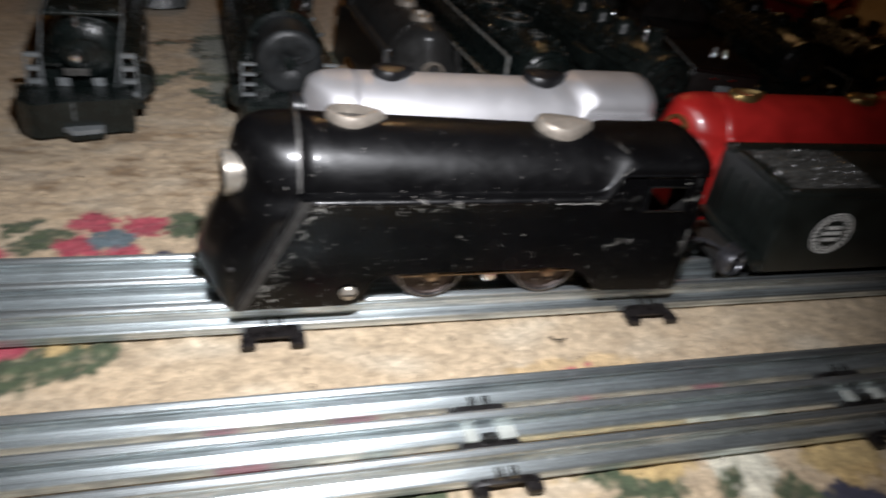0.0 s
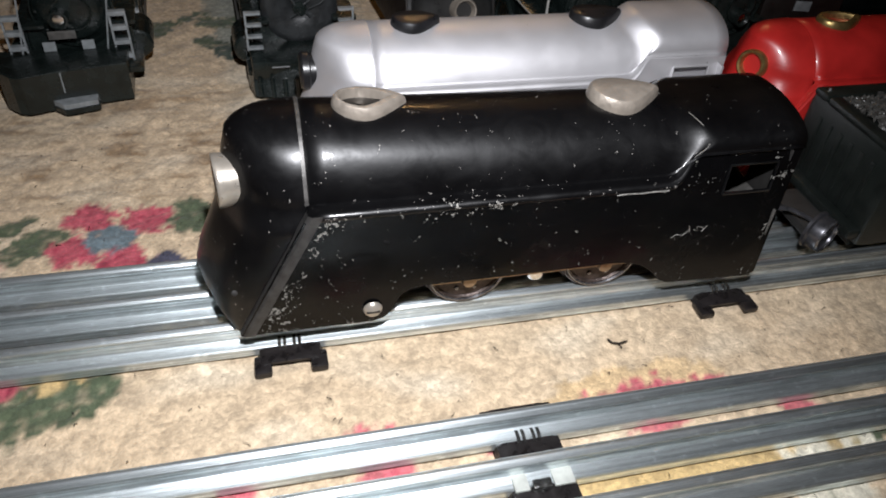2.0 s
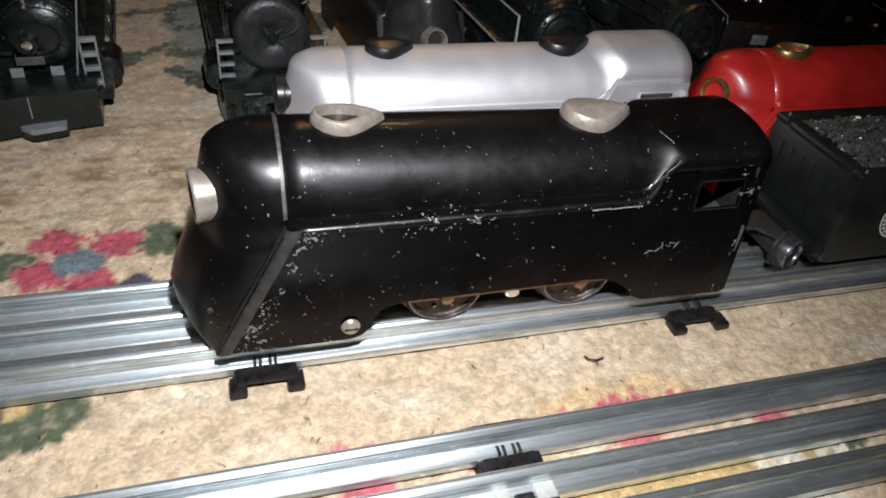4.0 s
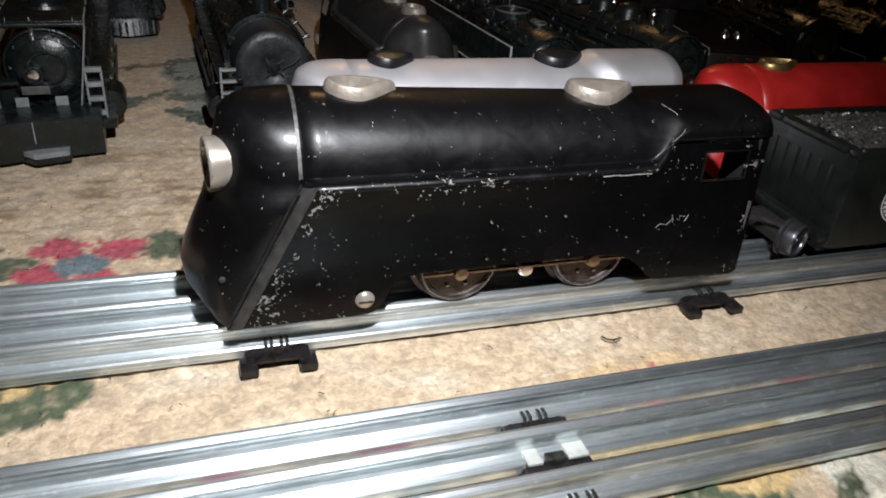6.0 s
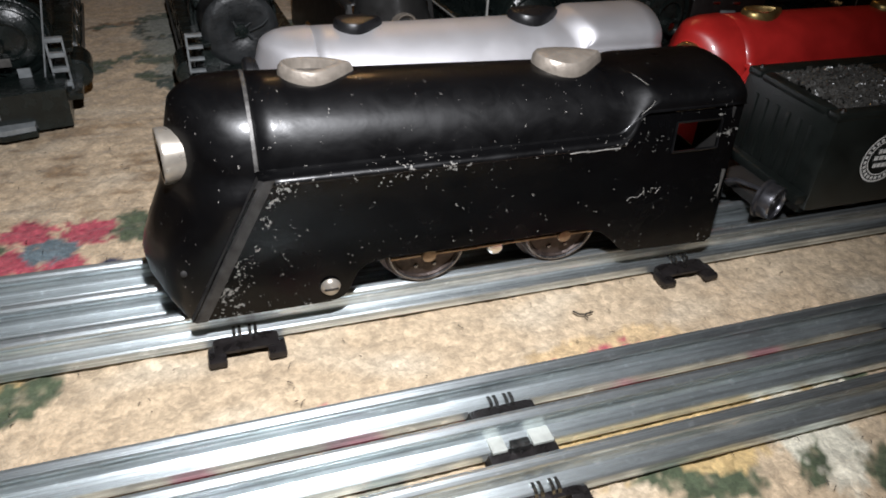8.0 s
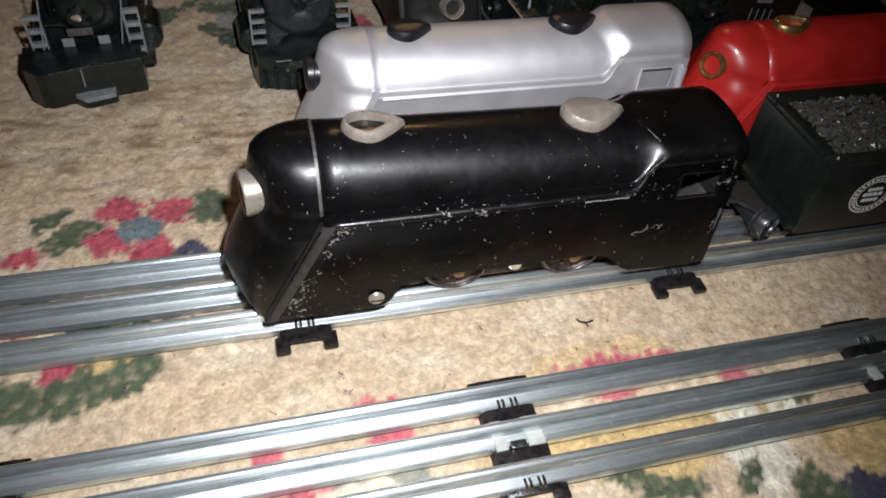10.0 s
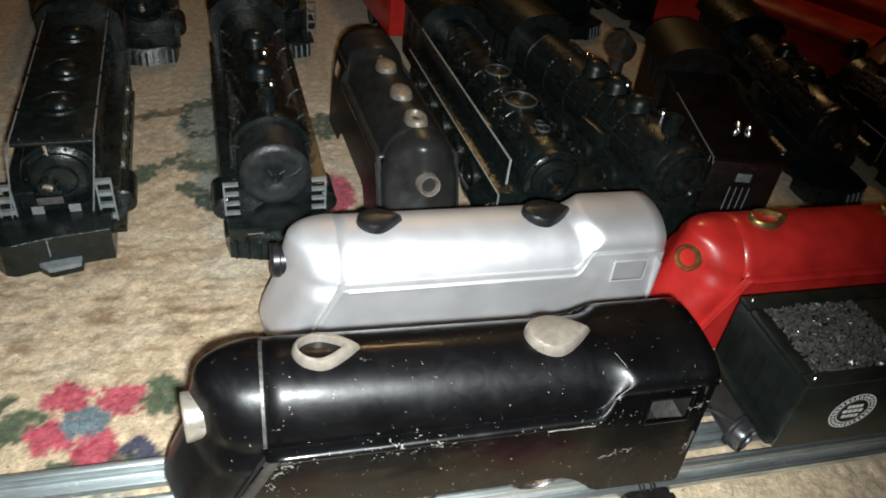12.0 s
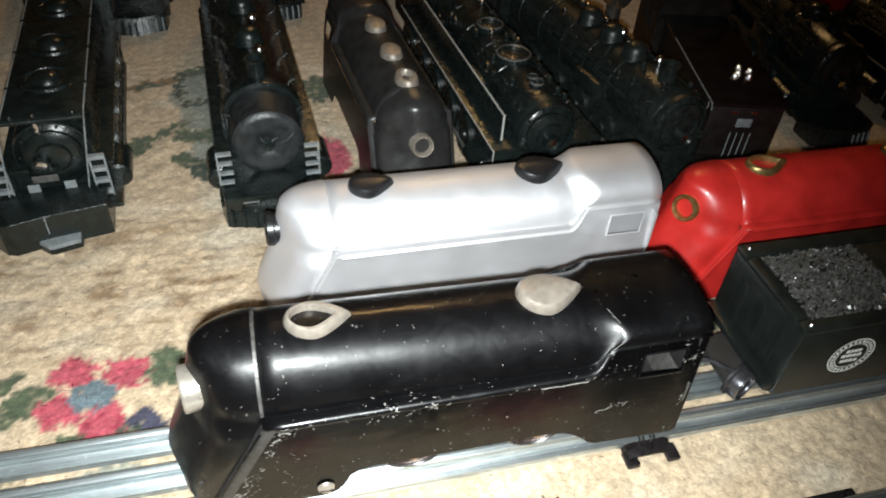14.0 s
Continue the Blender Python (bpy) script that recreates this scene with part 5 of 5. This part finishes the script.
def carpet_colour(x, y):
    wx = x + 0.0036 * noise.noise((x * 140, y * 140, 0.0)) + 0.0040 * noise.noise((x * 300, y * 300, 3.0))
    wy = y + 0.0036 * noise.noise((x * 140, y * 140, 7.0)) + 0.0040 * noise.noise((x * 300, y * 300, 9.0))
    c = Vector(BEIGE)
    # brown brushed streaks across the plain field behind
    st = 0.55 * noise.noise((x * 14, y * 60, 2.0)) + 0.8 * noise.noise((x * 60, y * 210, 5.0)) + 0.35 * noise.noise((x * 150, y * 330, 15.0))
    zone = smoothstep(0.060, 0.090, y) * (1 - smoothstep(0.135, 0.195, y))
    c = c.lerp(Vector(TAN), max(0, min(1, (st - 0.16 + 0.13 * zone) * 2.6)) * (0.16 + 0.70 * zone))
    lt = noise.noise((x * 30, y * 60, 12.0))
    c = c.lerp(Vector(CREAM), max(0, min(1, (lt - 0.05) * 1.8)) * 0.6)
    for col, cx, cy, rx, ry, turn in MOTIFS:
        d = blob(wx, wy, cx, cy, rx, ry, turn)
        if d < 1.25:
            k = 1 - smoothstep(0.86, 1.08, d)
            tone = Vector(col)
            if col in (ROSE, BLUSH):
                g = noise.noise((x * 330, y * 330, 4.0))
                tone = tone.lerp(Vector(DEEP if col is ROSE else ROSE), smoothstep(0.0, 0.45, g))
            elif col in (LEAF, DARKLEAF):
                g = noise.noise((x * 260, y * 260, 6.0))
                tone = tone.lerp(Vector(BEIGE), 0.35 * smoothstep(0.1, 0.5, g))
            c = c.lerp(tone, k)
    return c * (1 + 0.13 * noise.noise((x * 260, y * 260, 1.0)) + 0.08 * noise.noise((x * 90, y * 90, 8.0)))


def carpet_material():
    m = bpy.data.materials.new("carpet_pile")
    m.use_nodes = True
    nt = m.node_tree
    b = nt.nodes["Principled BSDF"]
    b.inputs["Roughness"].default_value = 0.95
    b.inputs["Specular IOR Level"].default_value = 0.1
    b.inputs["Sheen Weight"].default_value = 0.15
    at = nt.nodes.new("ShaderNodeAttribute")
    at.attribute_name = "weave"
    co = nt.nodes.new("ShaderNodeTexCoord")
    n = nt.nodes.new("ShaderNodeTexNoise")
    n.inputs["Scale"].default_value, n.inputs["Detail"].default_value, n.inputs["Roughness"].default_value = 620, 6, 0.65
    nt.links.new(co.outputs["Object"], n.inputs["Vector"])
    r = nt.nodes.new("ShaderNodeMapRange")
    r.inputs["From Min"].default_value, r.inputs["From Max"].default_value = 0.3, 0.7
    r.inputs["To Min"].default_value, r.inputs["To Max"].default_value = 0.74, 1.18
    nt.links.new(n.outputs["Fac"], r.inputs["Value"])
    mix = nt.nodes.new("ShaderNodeMix")
    mix.data_type, mix.blend_type = "RGBA", "MULTIPLY"
    mix.inputs["Factor"].default_value = 1
    n3 = nt.nodes.new("ShaderNodeTexNoise")
    n3.inputs["Scale"].default_value, n3.inputs["Detail"].default_value, n3.inputs["Distortion"].default_value = 170, 4, 0.6
    nt.links.new(co.outputs["Object"], n3.inputs["Vector"])
    r3 = nt.nodes.new("ShaderNodeMapRange")
    r3.inputs["From Min"].default_value, r3.inputs["From Max"].default_value = 0.35, 0.65
    r3.inputs["To Min"].default_value, r3.inputs["To Max"].default_value = 0.86, 1.10
    nt.links.new(n3.outputs["Fac"], r3.inputs["Value"])
    mul = nt.nodes.new("ShaderNodeMath")
    mul.operation = "MULTIPLY"
    nt.links.new(r.outputs["Result"], mul.inputs[0])
    nt.links.new(r3.outputs["Result"], mul.inputs[1])
    # tufts of the pile: bent cells, each with a tone of its own
    bend = nt.nodes.new("ShaderNodeTexNoise")
    bend.inputs["Scale"].default_value, bend.inputs["Detail"].default_value = 260, 3
    nt.links.new(co.outputs["Object"], bend.inputs["Vector"])
    shift = nt.nodes.new("ShaderNodeVectorMath")
    shift.operation = "MULTIPLY_ADD"
    nt.links.new(bend.outputs["Color"], shift.inputs[0])
    shift.inputs[1].default_value = (0.006, 0.006, 0.006)
    nt.links.new(co.outputs["Object"], shift.inputs[2])
    tuft = nt.nodes.new("ShaderNodeTexVoronoi")
    tuft.inputs["Scale"].default_value = 420
    nt.links.new(shift.outputs["Vector"], tuft.inputs["Vector"])
    grey_cell = nt.nodes.new("ShaderNodeSeparateColor")
    nt.links.new(tuft.outputs["Color"], grey_cell.inputs["Color"])
    r4 = nt.nodes.new("ShaderNodeMapRange")
    r4.inputs["To Min"].default_value, r4.inputs["To Max"].default_value = 0.86, 1.12
    nt.links.new(grey_cell.outputs["Red"], r4.inputs["Value"])
    mul2 = nt.nodes.new("ShaderNodeMath")
    mul2.operation = "MULTIPLY"
    nt.links.new(mul.outputs[0], mul2.inputs[0])
    nt.links.new(r4.outputs["Result"], mul2.inputs[1])
    nt.links.new(at.outputs["Color"], mix.inputs["A"])
    nt.links.new(mul2.outputs[0], mix.inputs["B"])
    nt.links.new(mix.outputs["Result"], b.inputs["Base Color"])
    bp = nt.nodes.new("ShaderNodeBump")
    bp.inputs["Strength"].default_value, bp.inputs["Distance"].default_value = 0.28, 0.0016
    n2 = nt.nodes.new("ShaderNodeTexNoise")
    n2.inputs["Scale"].default_value, n2.inputs["Detail"].default_value = 700, 5
    nt.links.new(co.outputs["Object"], n2.inputs["Vector"])
    pile = nt.nodes.new("ShaderNodeMath")
    pile.operation = "SUBTRACT"
    nt.links.new(n2.outputs["Fac"], pile.inputs[0])
    nt.links.new(tuft.outputs["Distance"], pile.inputs[1])
    nt.links.new(pile.outputs[0], bp.inputs["Height"])
    nt.links.new(bp.outputs["Normal"], b.inputs["Normal"])
    return m


def steps_along(lo, hi, fine_lo, fine_hi, fine, coarse):
    out, v = [], lo
    while v < hi:
        out.append(v)
        v += fine if fine_lo <= v < fine_hi else coarse
    return out + [hi]


xs = steps_along(-2.2, 2.6, -0.2, 0.34, 0.0016, 0.05)
ys = steps_along(-2.2, 2.4, -0.15, 0.36, 0.0018, 0.05)
verts, cols = [], []
for y in ys:
    for x in xs:
        z = 0.0007 * noise.noise((x * 90, y * 90, 0)) + 0.0010 * noise.noise((x * 260, y * 260, 5)) - 0.0010
        verts.append((x, y, z))
        cols.append(carpet_colour(x, y))
nx = len(xs)
faces = [(j * nx + i, j * nx + i + 1, (j + 1) * nx + i + 1, (j + 1) * nx + i) for j in range(len(ys) - 1) for i in range(nx - 1)]
me = bpy.data.meshes.new("carpet")
me.from_pydata(verts, [], faces)
att = me.color_attributes.new("weave", "FLOAT_COLOR", "POINT")
att.data.foreach_set("color", np.array([(c[0], c[1], c[2], 1.0) for c in cols], dtype=np.float32).ravel())
me.materials.append(carpet_material())
for p in me.polygons:
    p.use_smooth = True
carpet = tagged(new("floor", me), "beige wool carpet with woven roses and green leaves", "carpet", kind="structure")

# twig and crumbs lying on the carpet
bm = bmesh.new()
tube(bm, [(0.1310, -0.0338, 0.0010), (0.1318, -0.0358, 0.0012), (0.1340, -0.0364, 0.0010), (0.1375, -0.0358, 0.0009)], 0.00028, 6)
tube(bm, [(0.1340, -0.0364, 0.0010), (0.1344, -0.0384, 0.0009)], 0.0002, 5)
tube(bm, [(0.1362, -0.0361, 0.0009), (0.1370, -0.0350, 0.0010)], 0.00011, 5)
twig = part("twig", bm, LOCO_BROWN)
tagged(twig, "thin dark thread lying on the beige carpet", "thread")

# crumbs and fibres scattered over the carpet
bm = bmesh.new()
rng = random.Random(11)
for k in range(520):
    x, y = rng.uniform(-0.12, 0.30), rng.uniform(-0.14, 0.13)
    a, l = rng.uniform(0, 6.28), rng.choice((0.0003, 0.0004, 0.0006, 0.0010, 0.0013))
    d = Vector((math.cos(a), math.sin(a), 0)) * l
    p = Vector((x, y, 0.0007))
    tube(bm, [p - d, p + Vector((-d.y, d.x, 0)) * rng.uniform(-0.3, 0.3) + Vector((0, 0, 0.0003)), p + d], rng.uniform(0.00006, 0.00014), 4)
tagged(part("crumbs", bm, LOCO_BROWN), "dark crumbs and fibres scattered on the carpet", "crumbs", kind="stuff")

# ---------------------------------------------------------------- the room round it
for name, args in (("wall_north", (-2.3, 2.7, 2.4, 2.5, -0.02, 2.4)), ("wall_south", (-2.3, 2.7, -2.3, -2.2, -0.02, 2.4)), ("wall_west", (-2.3, -2.2, -2.2, 2.4, -0.02, 2.4)), ("wall_east", (2.6, 2.7, -2.2, 2.4, -0.02, 2.4)), ("ceiling", (-2.3, 2.7, -2.3, 2.5, 2.4, 2.5))):
    tagged(part(name, box(bmesh.new(), *args), WALL_PAINT, smooth=False), "plain painted room " + name.split("_")[0], name.split("_")[0], kind="structure")
